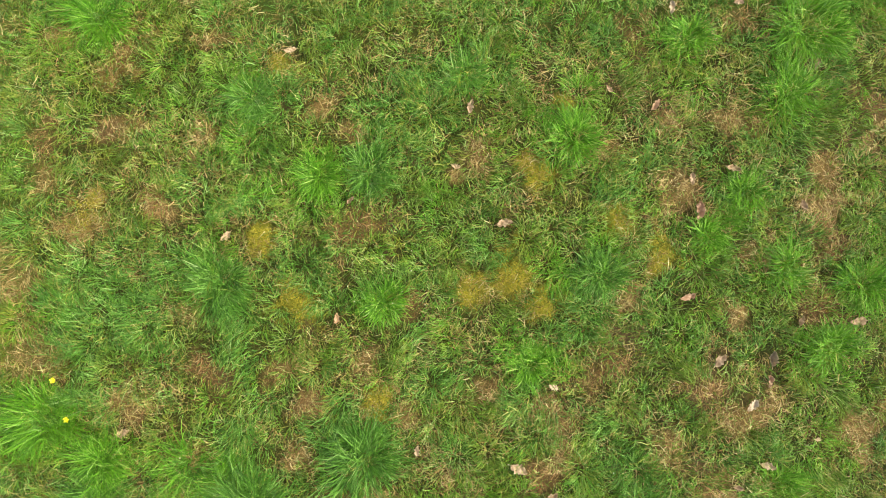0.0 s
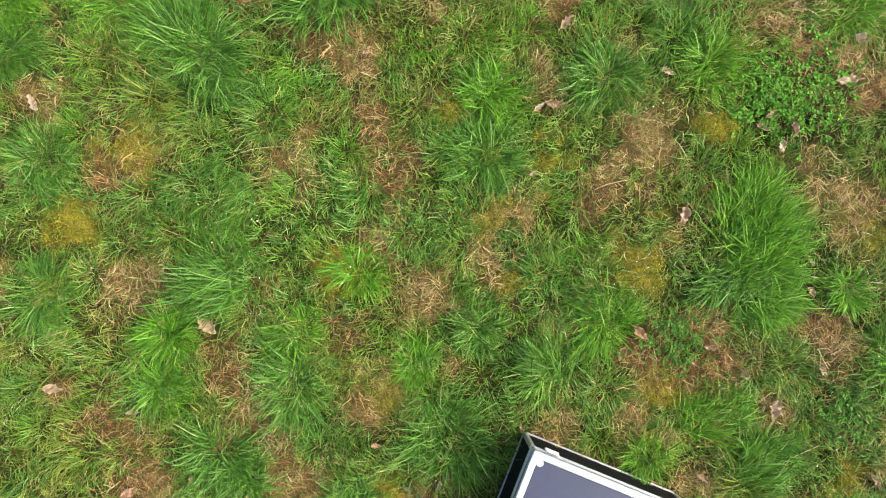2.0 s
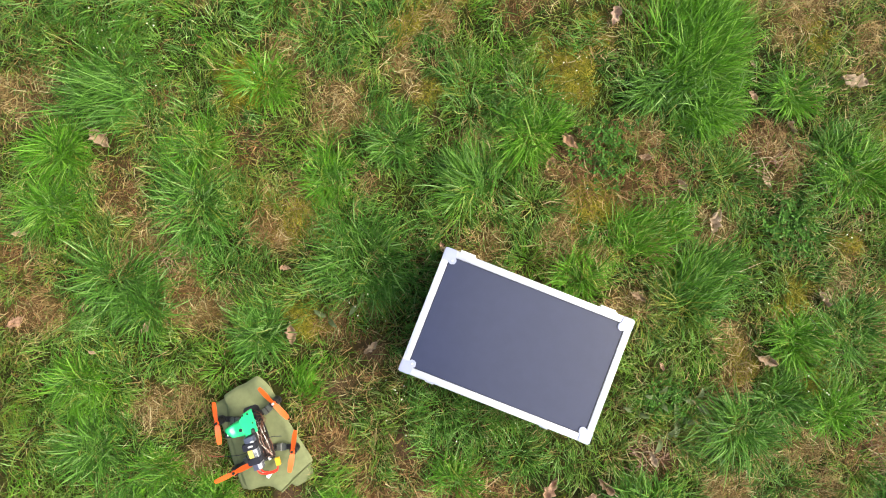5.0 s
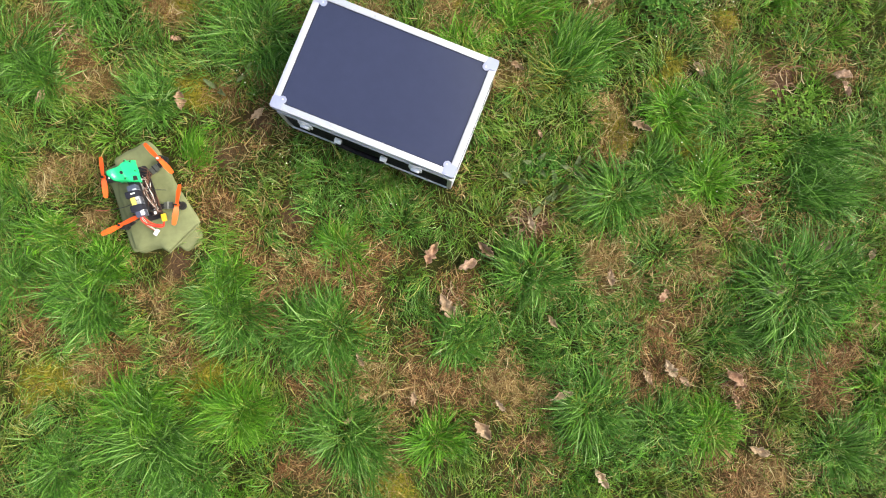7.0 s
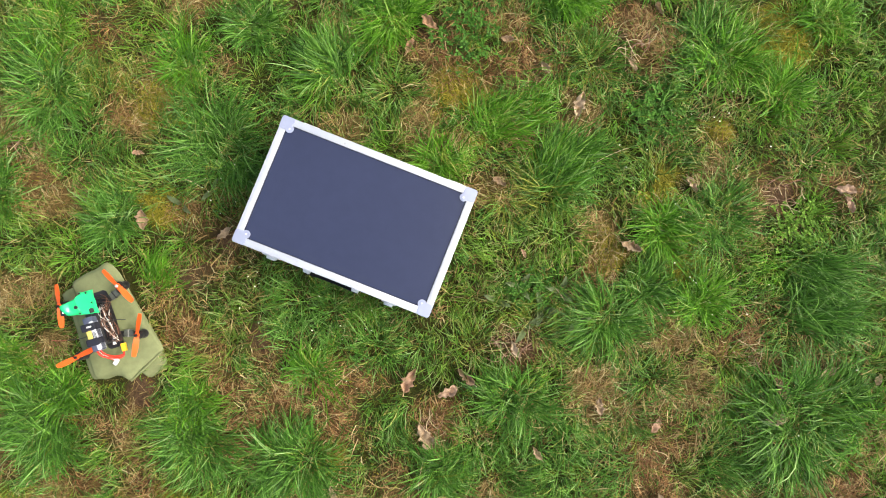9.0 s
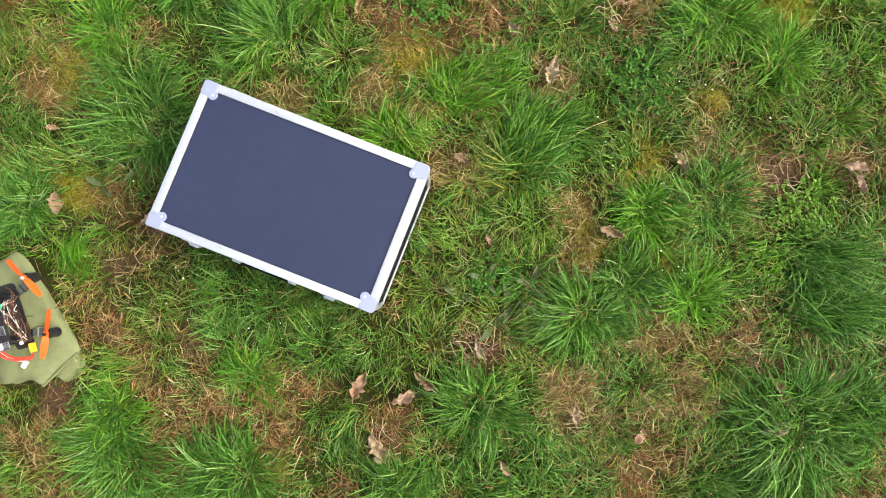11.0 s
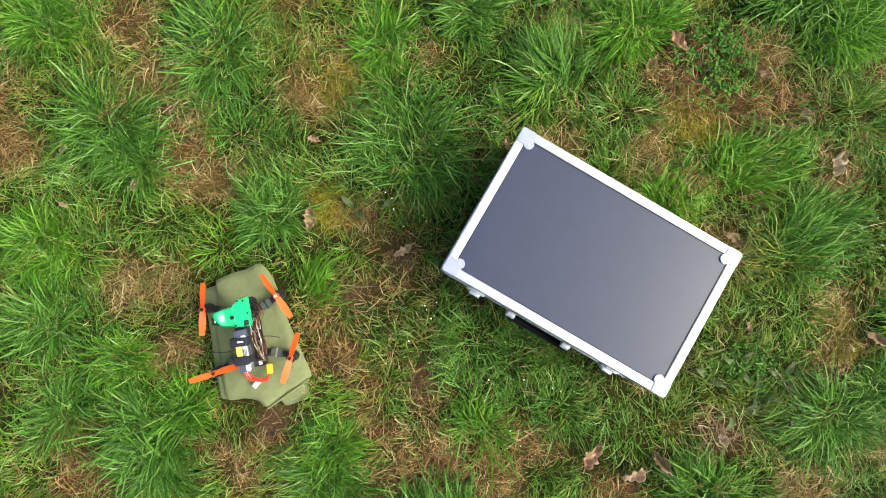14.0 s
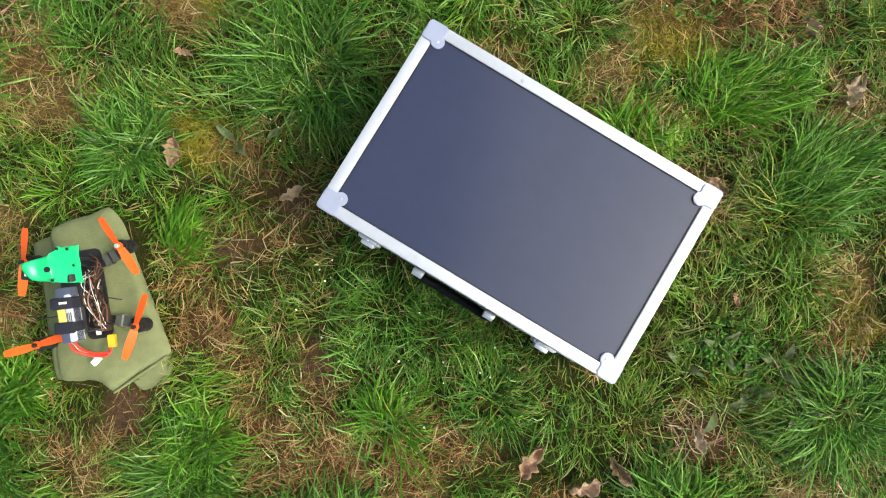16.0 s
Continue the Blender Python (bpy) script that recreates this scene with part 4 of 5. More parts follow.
def pad(outline, low, high, crease=0.0, seed=0.0, soft=0.45, rings=16, steps=5, bowed=0.5):
    """A soft slab over a rounded outline, its top rising from the rim in a curve, with shallow creases."""
    pts = [Vector((*p, 0)) for p in outline]
    loop = []
    for i in range(len(pts)):
        p0, p1, p2, p3 = (pts[(i + k - 1) % len(pts)] for k in range(4))
        for k in range(steps):
            t = k / steps
            line = p1.lerp(p2, t)
            bow = 0.5 * (2 * p1 + (p2 - p0) * t + (2 * p0 - 5 * p1 + 4 * p2 - p3) * t * t + (3 * p1 - p0 - 3 * p2 + p3) * t ** 3)
            loop.append(line.lerp(bow, bowed))
    heart = sum(loop, Vector()) / len(loop)
    bm, rows = bmesh.new(), []
    for r in range(1, rings + 1):
        q = (r / rings) ** 0.6
        row = []
        for p in loop:
            at = heart + (p - heart) * q
            at = at + Vector((noise.noise((at.y * 24, seed, 0.3)), noise.noise((at.x * 24, seed, 4.1)), 0)) * crease * 1.2 * q ** 4
            edge = max(0.0, 1 - q ** 7)
            wave = crease * (noise.noise((at.x * 22 + seed, at.y * 13, 0.5)) + 0.5 * noise.noise((at.x * 60, at.y * 45 + seed, 1.5)) + 0.6 * abs(noise.noise((at.x * 9 + at.y * 20, seed, 2.0))))
            row.append(bm.verts.new((at.x, at.y, low + (high - low) * edge ** soft + wave * edge)))
        rows.append(row)
    n = len(loop)
    rows.append([bm.verts.new((heart.x + (v.co.x - heart.x) * 0.97, heart.y + (v.co.y - heart.y) * 0.97, low - 0.003)) for v in rows[-1]])
    tip = bm.verts.new((heart.x, heart.y, high))
    for i in range(n):
        bm.faces.new((tip, rows[0][i], rows[0][(i + 1) % n]))
    for a, b in zip(rows, rows[1:]):
        for i in range(n):
            bm.faces.new((a[i], b[i], b[(i + 1) % n], a[(i + 1) % n]))
    bm.faces.new(rows[-1])
    bmesh.ops.recalc_face_normals(bm, faces=bm.faces)
    return bm


def build_towel():
    towel = empty("folded_towel", pose(*TOWEL_AT, 0, 0, 0, TOWEL_TURN))
    tagged(towel, "olive green towel folded into a thick pad on the grass", "towel")
    bottom = [(-0.100, 0.125), (-0.03, 0.145), (0.045, 0.168), (0.085, 0.04), (0.110, -0.07), (0.117, -0.140), (0.106, -0.174), (0.053, -0.188), (0.034, -0.166), (-0.03, -0.150), (-0.095, -0.142), (-0.098, 0.0)]
    middle = [(-0.114, 0.141), (-0.072, 0.151), (-0.02, 0.160), (0.050, 0.176), (0.078, 0.10), (0.092, 0.03), (0.124, -0.112), (0.06, -0.140), (0.0, -0.152), (-0.05, -0.138), (-0.105, -0.137), (-0.107, -0.03), (-0.105, 0.07)]
    top = [(-0.062, 0.164), (0.01, 0.178), (0.054, 0.186), (0.080, 0.145), (0.099, 0.04), (0.117, -0.04), (0.134, -0.116), (0.07, -0.146), (0.012, -0.175), (-0.012, -0.156), (-0.046, -0.142), (-0.087, -0.138), (-0.086, -0.04), (-0.083, 0.06), (-0.066, 0.13)]
    part("lower_fold", pad(bottom, 0.003, 0.024, 0.003, 2.0), TOWEL, towel)
    part("middle_fold", pad(middle, 0.020, 0.043, 0.003, 5.0), TOWEL, towel)
    part("upper_fold", pad(top, 0.038, 0.055, 0.003, 9.0), TOWEL, towel)
    part("hem", cord([(0.128, -0.122, 0.044), (0.07, -0.150, 0.044), (0.014, -0.177, 0.043)], 0.003, 8), TOWEL, towel, "stitched olive hem")


build_towel()

# ---- the racing drone on the towel ----
CARBON = surface("carbon_plate", (0.022, 0.020, 0.020), 0.35, 0.0, 0.3, 300, spec=0.5, coat=0.3)
SOOT = surface("black_plastic", (0.016, 0.016, 0.017), 0.5, 0.0, 0.2, 90)
ORANGE = surface("orange_propeller_plastic", (0.92, 0.12, 0.012), 0.38, 0.0, 0.08, 60)
POD = surface("green_printed_plastic", (0.018, 0.60, 0.20), 0.16, 0.0, 0.08, 130, 0.0002, 900, 0.6)
SHRINK = surface("battery_grey_wrap", (0.080, 0.090, 0.140), 0.35, 0.0, 0.1, 60)
SILVER = surface("battery_silver_side", (0.62, 0.62, 0.66), 0.35, 0.1, 0.2, 60)
YELLOW = surface("yellow_label", (0.80, 0.62, 0.14), 0.45, 0.0, 0.12, 60)
WHITE = surface("white_connector", (0.80, 0.78, 0.74), 0.45, 0.0, 0.08, 60)
RED = surface("red_silicone_wire", (0.62, 0.03, 0.015), 0.45, 0.0, 0.1, 60)
CONTACT = surface("yellow_connector", (0.85, 0.50, 0.03), 0.45, 0.0, 0.08, 60)
COPPER = surface("copper_brown_wire", (0.15, 0.062, 0.034), 0.45, 0.0, 0.25, 90)
TIP = surface("antenna_sleeve", (0.36, 0.085, 0.045), 0.5, 0.0, 0.2, 90)
TAG = surface("pale_sleeve_tag", (0.30, 0.29, 0.25), 0.4, 0.0, 0.2, 90)
PALE = surface("pinkish_wire", (0.34, 0.22, 0.17), 0.45, 0.0, 0.2, 90)
ESC = surface("grey_shrink_sleeve", (0.085, 0.09, 0.075), 0.3, 0.0, 0.35, 110)
BOARD = surface("brown_circuit_board", (0.055, 0.028, 0.020), 0.4, 0.0, 0.4, 160)
STRAP = surface("black_hook_strap", (0.012, 0.012, 0.022), 0.8, 0.0, 0.2, 160, 0.0006, 500)
GLASS = surface("camera_lens", (0.01, 0.01, 0.015), 0.08, 0.0, 0.05, 50)


def propeller_mesh():
    """Two twisted blades, widest at a third of their length."""
    bm = bmesh.new()
    for sign in (-1, 1):
        rows = []
        for k in range(13):
            s = k / 12
            r = 0.006 + s * 0.0575
            chord = 0.0075 + 0.0085 * math.sin(math.pi * min(1, 0.15 + s * 0.75)) ** 0.8 * (1 if s < 0.92 else 0.7)
            twist = radians(26 - 16 * s)
            rows.append([bm.verts.new((sign * r, sign * c * chord * math.cos(twist), 0.0028 - c * chord * math.sin(twist) + z)) for c in (-0.45, 0.0, 0.55) for z in (0.0007, -0.0007)])
        for a, b in zip(rows, rows[1:]):
            for i, j in ((0, 2), (2, 4), (4, 5), (5, 3), (3, 1), (1, 0)):
                bm.faces.new((a[i], a[j], b[j], b[i]))
        bm.faces.new([rows[-1][i] for i in (0, 2, 4, 5, 3, 1)])
    tube(0.0072, 0.0062, pose(0, 0, 0.003), 20, 0.001, bm)
    bmesh.ops.recalc_face_normals(bm, faces=bm.faces)
    return bm


def pod_top(x):
    """The height of the pod's shell along its length: level, then steep down at the back."""
    return 0.050 * (1 - 0.9 * max(0.0, min(1.0, (x - 0.008) / 0.023)))


def pod_mesh():
    """A printed shell, narrowing to a raised hood over the camera in front and falling steeply at the back."""
    bm = pad([(-0.041, 0.002), (-0.040, 0.013), (-0.016, 0.018), (0.006, 0.022), (0.017, 0.034), (0.030, 0.035), (0.033, 0.0), (0.026, -0.034), (0.006, -0.030), (-0.028, -0.021)], 0.0, 0.050, soft=0.14, rings=18, bowed=0.2)
    for v in bm.verts:
        hood = max(0.0, min(1.0, (-0.010 - v.co.x) / 0.018))
        v.co.z = v.co.z * (pod_top(v.co.x) + 0.009 * hood * hood * (3 - 2 * hood)) / 0.050 - 9.0 * (v.co.y - 0.004) ** 2
    return bm


def build_drone():
    base = 0.056
    drone = empty("racing_drone", pose(-0.305, -3.003, base, 0, 0, 18.0))
    tagged(drone, "small racing drone, green camera pod, orange propellers, on a towel", "drone")
    part("lower_plate", slab(rounded(0.050, 0.175, 0.012), 0.000, 0.0025, 0.0005), CARBON, drone, "black carbon fibre plate")
    part("upper_plate", slab(rounded(0.036, 0.150, 0.010), 0.068, 0.070, 0.0005), CARBON, drone, "black carbon fibre plate")
    part("flight_board", box((0.036, 0.036, 0.004), pose(0.006, -0.005, 0.016), 0.001), BOARD, drone, "brown circuit board")
    part("power_board", box((0.034, 0.050, 0.005), pose(0.012, -0.05, 0.010), 0.001), BOARD, drone, "brown circuit board")
    for x in (-0.016, 0.016):
        for y in (-0.068, -0.005, 0.066):
            part("standoff", tube(0.0028, 0.066, pose(x, y, 0.0355), 12), SOOT, drone)
    corners = {"fl": (-0.092, 0.079, 78), "fr": (0.088, 0.078, -66), "rr": (0.094, -0.076, 62), "rl": (-0.092, -0.078, 6)}
    for key, (x, y, turn) in corners.items():
        way = math.degrees(math.atan2(y - math.copysign(0.045, y), x))
        span = math.hypot(x, y - math.copysign(0.045, y))
        mid = (x / 2, (y + math.copysign(0.045, y)) / 2)
        arm = part("arm", box((span + 0.01, 0.016, 0.0045), pose(*mid, 0.0052, 0, 0, way), 0.001), CARBON, drone, "black carbon fibre arm")
        part("speed_controller", box((0.028, 0.021, 0.009), pose(mid[0] * 1.15, mid[1], 0.0125, 0, 0, way), 0.002), ESC, arm, "grey sleeved speed controller")
        part("wire_tie", box((0.004, 0.023, 0.0105), pose(mid[0] * 1.15, mid[1], 0.0125, 0, 0, way), 0.001), SOOT if key != "rr" else TAG, arm)
        motor = part("motor", tube(0.0115, 0.014, pose(x, y, 0.0145), 24, 0.001), SOOT, drone, "black brushless motor")
        part("bell", tube(0.0122, 0.020, pose(x, y, 0.033), 24, 0.002), SOOT, motor)
        part("motor_foot", tube(0.0132, 0.003, pose(x, y, 0.0088), 24, 0.0005), CARBON, motor)
        prop = part("propeller", propeller_mesh(), ORANGE, drone, "two bladed orange propeller", at=pose(x, y, 0.048, 0, 0, turn))
        part("hub_nut", tube(0.0042, 0.007, pose(0, 0, 0.009), 6, 0.0006), STEEL if key == "fr" else SOOT, prop, "silver nut" if key == "fr" else "")
        for k in (-1, 0, 1):
            part("motor_wire", cord([(x * 0.86, y + 0.003 * k, 0.010), (mid[0] * 1.3, mid[1] + 0.003 * k, 0.012), (mid[0] * 0.6, mid[1] + 0.004 * k, 0.014), (0.012 * math.copysign(1, x), mid[1] * 0.8 + 0.004 * k, 0.013)], 0.0011), SOOT, arm)
    # camera pod across the front
    pod = part("camera_pod", pod_mesh(), POD, drone, "glossy green printed pod", at=pose(0.000, 0.054, 0.084))
    part("vent_hole", tube(0.0050, 0.003, pose(0.004, -0.005, 0.0496), 20), SOOT, pod)
    part("slot", box((0.012, 0.014, 0.010), pose(0.022, -0.024, 0.0165, 0, 62), 0.003), SOOT, pod, "dark cut-out")
    for x, y in ((0.024, 0.028), (0.027, -0.002), (0.009, -0.025), (0.016, 0.030)):
        part("screw_lug", tube(0.0042, 0.005, pose(x, y, pod_top(x) - 0.0035), 14, 0.0008), POD, pod)
        part("screw", tube(0.0026, 0.003, pose(x, y, pod_top(x) - 0.0005), 10), SOOT, pod)
    cam_body = part("onboard_camera", box((0.023, 0.027, 0.030), pose(-0.033, -0.004, 0.031, 0, 0, -14), 0.003), SOOT, pod, "black square camera")
    part("lens", tube(0.009, 0.006, pose(-0.0440, -0.001, 0.031, 0, 90, -14), 20, 0.001), GLASS, cam_body)
    part("marking", box((0.003, 0.012, 0.0006), pose(-0.036, -0.004, 0.0462, 0, 0, -14)), WHITE, cam_body, "small pale bars")
    part("pod_mount", box((0.030, 0.034, 0.042), pose(-0.004, 0, 0.003), 0.003), SOOT, pod)
    # battery under two straps
    pack = part("battery", box((0.027, 0.100, 0.026), pose(-0.001, -0.034, 0.0835), 0.003), SHRINK, drone, "grey blue lithium battery pack")
    part("wrap_label", box((0.014, 0.024, 0.001), pose(-0.007, -0.034, 0.0968), 0.0003), YELLOW, pack, "cream yellow label")
    part("silver_side", box((0.012, 0.086, 0.0275), pose(0.0065, -0.040, 0.0835), 0.003), SILVER, pack, "silver foil edge")
    for k in range(3):
        part("print_bar", box((0.0012, 0.020, 0.0006), pose(0.003 + 0.0032 * k, -0.040, 0.0974)), SOOT, pack)
    for y in (-0.012, -0.056):
        part("strap", box((0.040 if y > -0.03 else 0.037, 0.022, 0.032), pose(-0.005, y, 0.0845, 0, 0, -4), 0.005), STRAP, drone, "black hook and loop strap")
    part("strap_mark", box((0.014, 0.004, 0.0006), pose(0.000, -0.0115, 0.1004, 0, 0, -4)), WHITE, drone, "pale printed bar")
    # leads at the tail
    part("power_lead", cord([(-0.010, -0.082, 0.084), (-0.008, -0.100, 0.074), (0.008, -0.116, 0.048), (0.022, -0.120, 0.026), (0.030, -0.106, 0.026)], 0.0026, 8), RED, drone, "red silicone battery lead")
    part("power_lead", cord([(0.000, -0.082, 0.086), (0.004, -0.098, 0.076), (0.012, -0.112, 0.050), (0.026, -0.116, 0.030)], 0.0024, 8), RED, drone, "red silicone battery lead")
    part("power_plug", box((0.014, 0.024, 0.010), pose(0.034, -0.095, 0.026, 0, 0, -4), 0.002), CONTACT, drone, "yellow power plug")
    part("balance_plug", box((0.020, 0.012, 0.007), pose(-0.010, -0.128, 0.012, 0, 0, 38), 0.0015), WHITE, drone, "white balance plug")
    for k in range(3):
        part("balance_wire", cord([(-0.014 + 0.004 * k, -0.083, 0.078), (-0.016 + 0.004 * k, -0.105, 0.050), (-0.012 + 0.003 * k, -0.122, 0.014)], 0.0009), WHITE if k else RED, drone)
    # loose wiring between pod and tail
    for k in range(64):
        y0, y1 = rng.uniform(-0.075, 0.05, 2)
        points = [(rng.uniform(0.004, 0.024), y0, 0.02), (rng.uniform(0.016, 0.038), (y0 + y1) / 2 + rng.uniform(-0.02, 0.02), rng.uniform(0.03, 0.072)), (rng.uniform(0.004, 0.034), y1, rng.uniform(0.02, 0.05))]
        part("signal_wire", cord(points, 0.0006 + 0.0003 * (k % 3)), (COPPER, SOOT, PALE, SOOT, BOARD, COPPER, SOOT, BOARD, COPPER, WHITE)[k % 10], drone)
    for k in range(3):
        part("signal_wire", cord([(0.020, 0.075 - 0.012 * k, 0.030), (0.040 + 0.004 * k, 0.058 - 0.008 * k, 0.042), (0.030, 0.030 - 0.004 * k, 0.044), (0.014, 0.022, 0.034)], 0.0010), COPPER, drone, "thin copper coloured wire")
    for k, (x, y) in enumerate(((0.010, -0.060), (0.020, -0.040), (0.018, -0.075), (0.004, -0.070))):
        part("component", box((0.007, 0.005 + 0.002 * k, 0.006), pose(x, y, 0.0155 + 0.022 * (k == 2)), 0.001), (SILVER, SOOT, WHITE, BOARD)[k], drone)
    part("antenna", cord([(-0.018, -0.030, 0.066), (-0.055, -0.032, 0.060), (-0.105, -0.022, 0.048)], 0.0011), SOOT, drone, "thin black antenna wire")
    part("antenna_tip", cord([(-0.105, -0.022, 0.048), (-0.13, -0.016, 0.042), (-0.155, -0.006, 0.036)], 0.0013), TIP, drone, "orange brown antenna end")
    part("antenna", cord([(0.018, -0.022, 0.062), (0.045, -0.012, 0.058), (0.078, -0.022, 0.050)], 0.0011), SOOT, drone, "thin black antenna wire")


build_drone()


# ---- fallen leaves ----
def leaf_mesh(name, mat, lobes, curl, fold_up, seed):
    """A lobed oak leaf 1 long, curled and creased along its rib, with its stalk."""
    rnd = random.Random(seed)
    bm = bmesh.new()
    nv, nu = 18, 4
    rows = []
    phase = rnd.uniform(0, 6)
    for j in range(nv + 1):
        s = j / nv
        body_w = 0.27 * math.sin(math.pi * min(1, s ** 0.8 * 0.97 + 0.02)) ** 0.75
        bend = 0.10 * math.sin(2.2 * s + phase)
        row = []
        for i in range(2 * nu + 1):
            u = (i - nu) / nu
            wave = 1 + 0.24 * (math.sin(lobes * 2 * math.pi * s + phase + (1.9 if u > 0 else 0)) + 0.6 * math.sin(lobes * 9.1 * s + 2 * phase + u)) * abs(u) ** 1.5
            x = u * body_w * wave
            roll = fold_up * abs(u) ** 1.5 * body_w * (1 + 0.5 * math.sin(5 * s + phase + (2 if u > 0 else 0)))
            z = roll + curl * (s - 0.5) ** 2 * 1.6 + 0.06 * math.sin(9 * s + 3 * u + phase) + 0.04 * math.sin(17 * s - 5 * u)
            row.append(bm.verts.new((x * (1 - 0.25 * min(1, fold_up) * abs(u)) + bend, s - 0.5, z)))
        rows.append(row)
    for a, b in zip(rows, rows[1:]):
        for i in range(2 * nu):
            bm.faces.new((a[i], a[i + 1], b[i + 1], b[i]))
    low = min(v.co.z for v in bm.verts)
    bmesh.ops.translate(bm, vec=(0, 0, -low), verts=bm.verts)
    base = rows[0][nu].co.copy()
    bmesh.ops.solidify(bm, geom=bm.faces[:], thickness=0.008)
    me = bpy.data.meshes.new(name)
    bm.to_mesh(me)
    bm.free()
    me.materials.append(mat)
    me.shade_smooth()
    bm = cord([base, base + Vector((0.03, -0.10, 0.02)), base + Vector((0.06, -0.2, 0.01))], 0.014, 5)
    stem = bpy.data.meshes.new("stalk")
    bm.to_mesh(stem)
    bm.free()
    stem.materials.append(mat)
    return me, stem


LAID = ((1.934, -2.673, 5, 70), (1.937, -2.718, 2, 200), (0.842, -1.732, 5, 150), (1.716, -3.274, 2, 215), (1.573, -1.964, 1, 60), (0.402, -1.334, 2, 80), (0.593, -3.215, 2, -27), (0.705, -3.256, 5, 100), (0.764, -3.205, 4, 35))      # x, y, kind and turn of leaves seen close by


def build_leaves():
    kinds = []
    for k, (mat, label) in enumerate(((TAN_LEAF, "faded tan fallen oak leaf, curled, among the grass"), (TAN_LEAF, "pale dry oak leaf lying in the grass"), (PINK_LEAF, "pinkish brown lobed oak leaf lying in the grass"),
                                      (BROWN_LEAF, "ginger brown dry leaf lying in the grass"), (TAN_LEAF, "narrow rolled up pale dry leaf in the grass"), (PINK_LEAF, "creased pinkish brown oak leaf lying in the grass"))):
        kinds.append((leaf_mesh("leaf", mat, (3, 4, 3.5, 3, 4, 3)[k], (0.4, 0.2, 0.25, 0.35, 0.7, -0.12)[k], (0.9, 0.6, 0.6, 0.7, 1.8, 1.0)[k], 40 + k), label))
    rnd = random.Random(5)
    for i, (x, y, r) in enumerate(LEAVES):
        pick = 5 if r > 0.06 else rnd.choices(range(6), (5, 4, 3, 1, 3, 2))[0]
        pick, way = next(((k, w) for px, py, k, w in LAID if math.hypot(x - px, y - py) < 0.02), (pick, rnd.uniform(0, 360)))
        (me, stem), label = kinds[pick]
        size = max(0.026, r * (1.35 if y > -0.9 else 1.75))
        z = float(height(x, y)) + 0.020 + 0.012 * rnd.random()
        leaf = new("leaf", me)
        leaf.matrix_basis = pose(x, y, z, rnd.uniform(-9, 9), rnd.uniform(-9, 9), way) @ Matrix.Diagonal((size * rnd.uniform(0.85, 1.2), size, size, 1))
        tagged(leaf, label, "leaf", "fallen leaves")
        stalk = new("stalk", stem)
        stalk.parent = leaf


build_leaves()


# ---- weeds, flowers, stalks ----
def lobed_leaf(mat, seed):
    """A three-lobed, toothed leaf 1 across, cupped a little."""
    bm = bmesh.new()
    rnd = random.Random(seed)
    mid = bm.verts.new((0, 0, -0.15))
    ring = []
    for k in range(18):
        b = 2 * math.pi * k / 18
        out = (0.55 + 0.28 * math.cos(3 * b) + 0.16 * math.cos(9 * b)) * (0.75 if 8 <= k <= 10 else 1) * rnd.uniform(0.85, 1.12)
        ring.append(bm.verts.new((out * math.cos(b), out * math.sin(b), 0.10 * math.cos(6 * b) + rnd.uniform(-0.04, 0.04))))
    for k in range(18):
        bm.faces.new((mid, ring[k], ring[(k + 1) % 18]))
    me = bpy.data.meshes.new("weed_leaf")
    bm.to_mesh(me)
    bm.free()
    me.materials.append(mat)
    return me


def leaf_green(name, low, high):
    mat, nodes, links, bsdf = material(name)
    info, tone = nodes.new("ShaderNodeObjectInfo"), ramp(nodes, [(0.0, low), (1.0, high)])
    links.new(info.outputs["Random"], tone.inputs[0])
    vein = ramp(nodes, [(0.35, (0.7, 0.75, 0.7)), (0.65, (1.15, 1.1, 1.1))])
    links.new(noise_tex(nodes, links, 6, 3.0).outputs["Fac"], vein.inputs[0])
    links.new(mix_colour(nodes, links, "MULTIPLY", 1.0, tone.outputs[0], vein.outputs[0]), bsdf.inputs["Base Color"])
    bsdf.inputs["Roughness"].default_value, bsdf.inputs["Specular IOR Level"].default_value = 0.6, 0.2
    return mat


def weed(centre, radius, count, size, kinds, label):
    """A low plant of lobed leaves on short stems."""
    plant = empty("weed_patch", pose(*centre, float(height(*centre))))
    tagged(plant, label, "weed", "patches of broad leaved weeds")
    rnd = random.Random(int(1000 * abs(centre[0] * 7 + centre[1])))
    for k in range(count):
        a, d = rnd.uniform(0, 6.283), radius * math.sqrt(rnd.random()) * rnd.uniform(0.5, 1.25)
        x, y = d * math.cos(a), d * math.sin(a)
        if bool(covered(np.array([centre[0] + x]), np.array([centre[1] + y]), 0.02)[0]):
            continue
        leaf = new("weed_leaf", kinds[k % len(kinds)])
        leaf.parent = plant
        s = size * rnd.uniform(0.55, 1.25)
        leaf.matrix_basis = pose(x, y, rnd.uniform(0.010, 0.044), rnd.uniform(-30, 30), rnd.uniform(-30, 30), rnd.uniform(0, 360)) @ Matrix.Diagonal((s, s, s, 1))


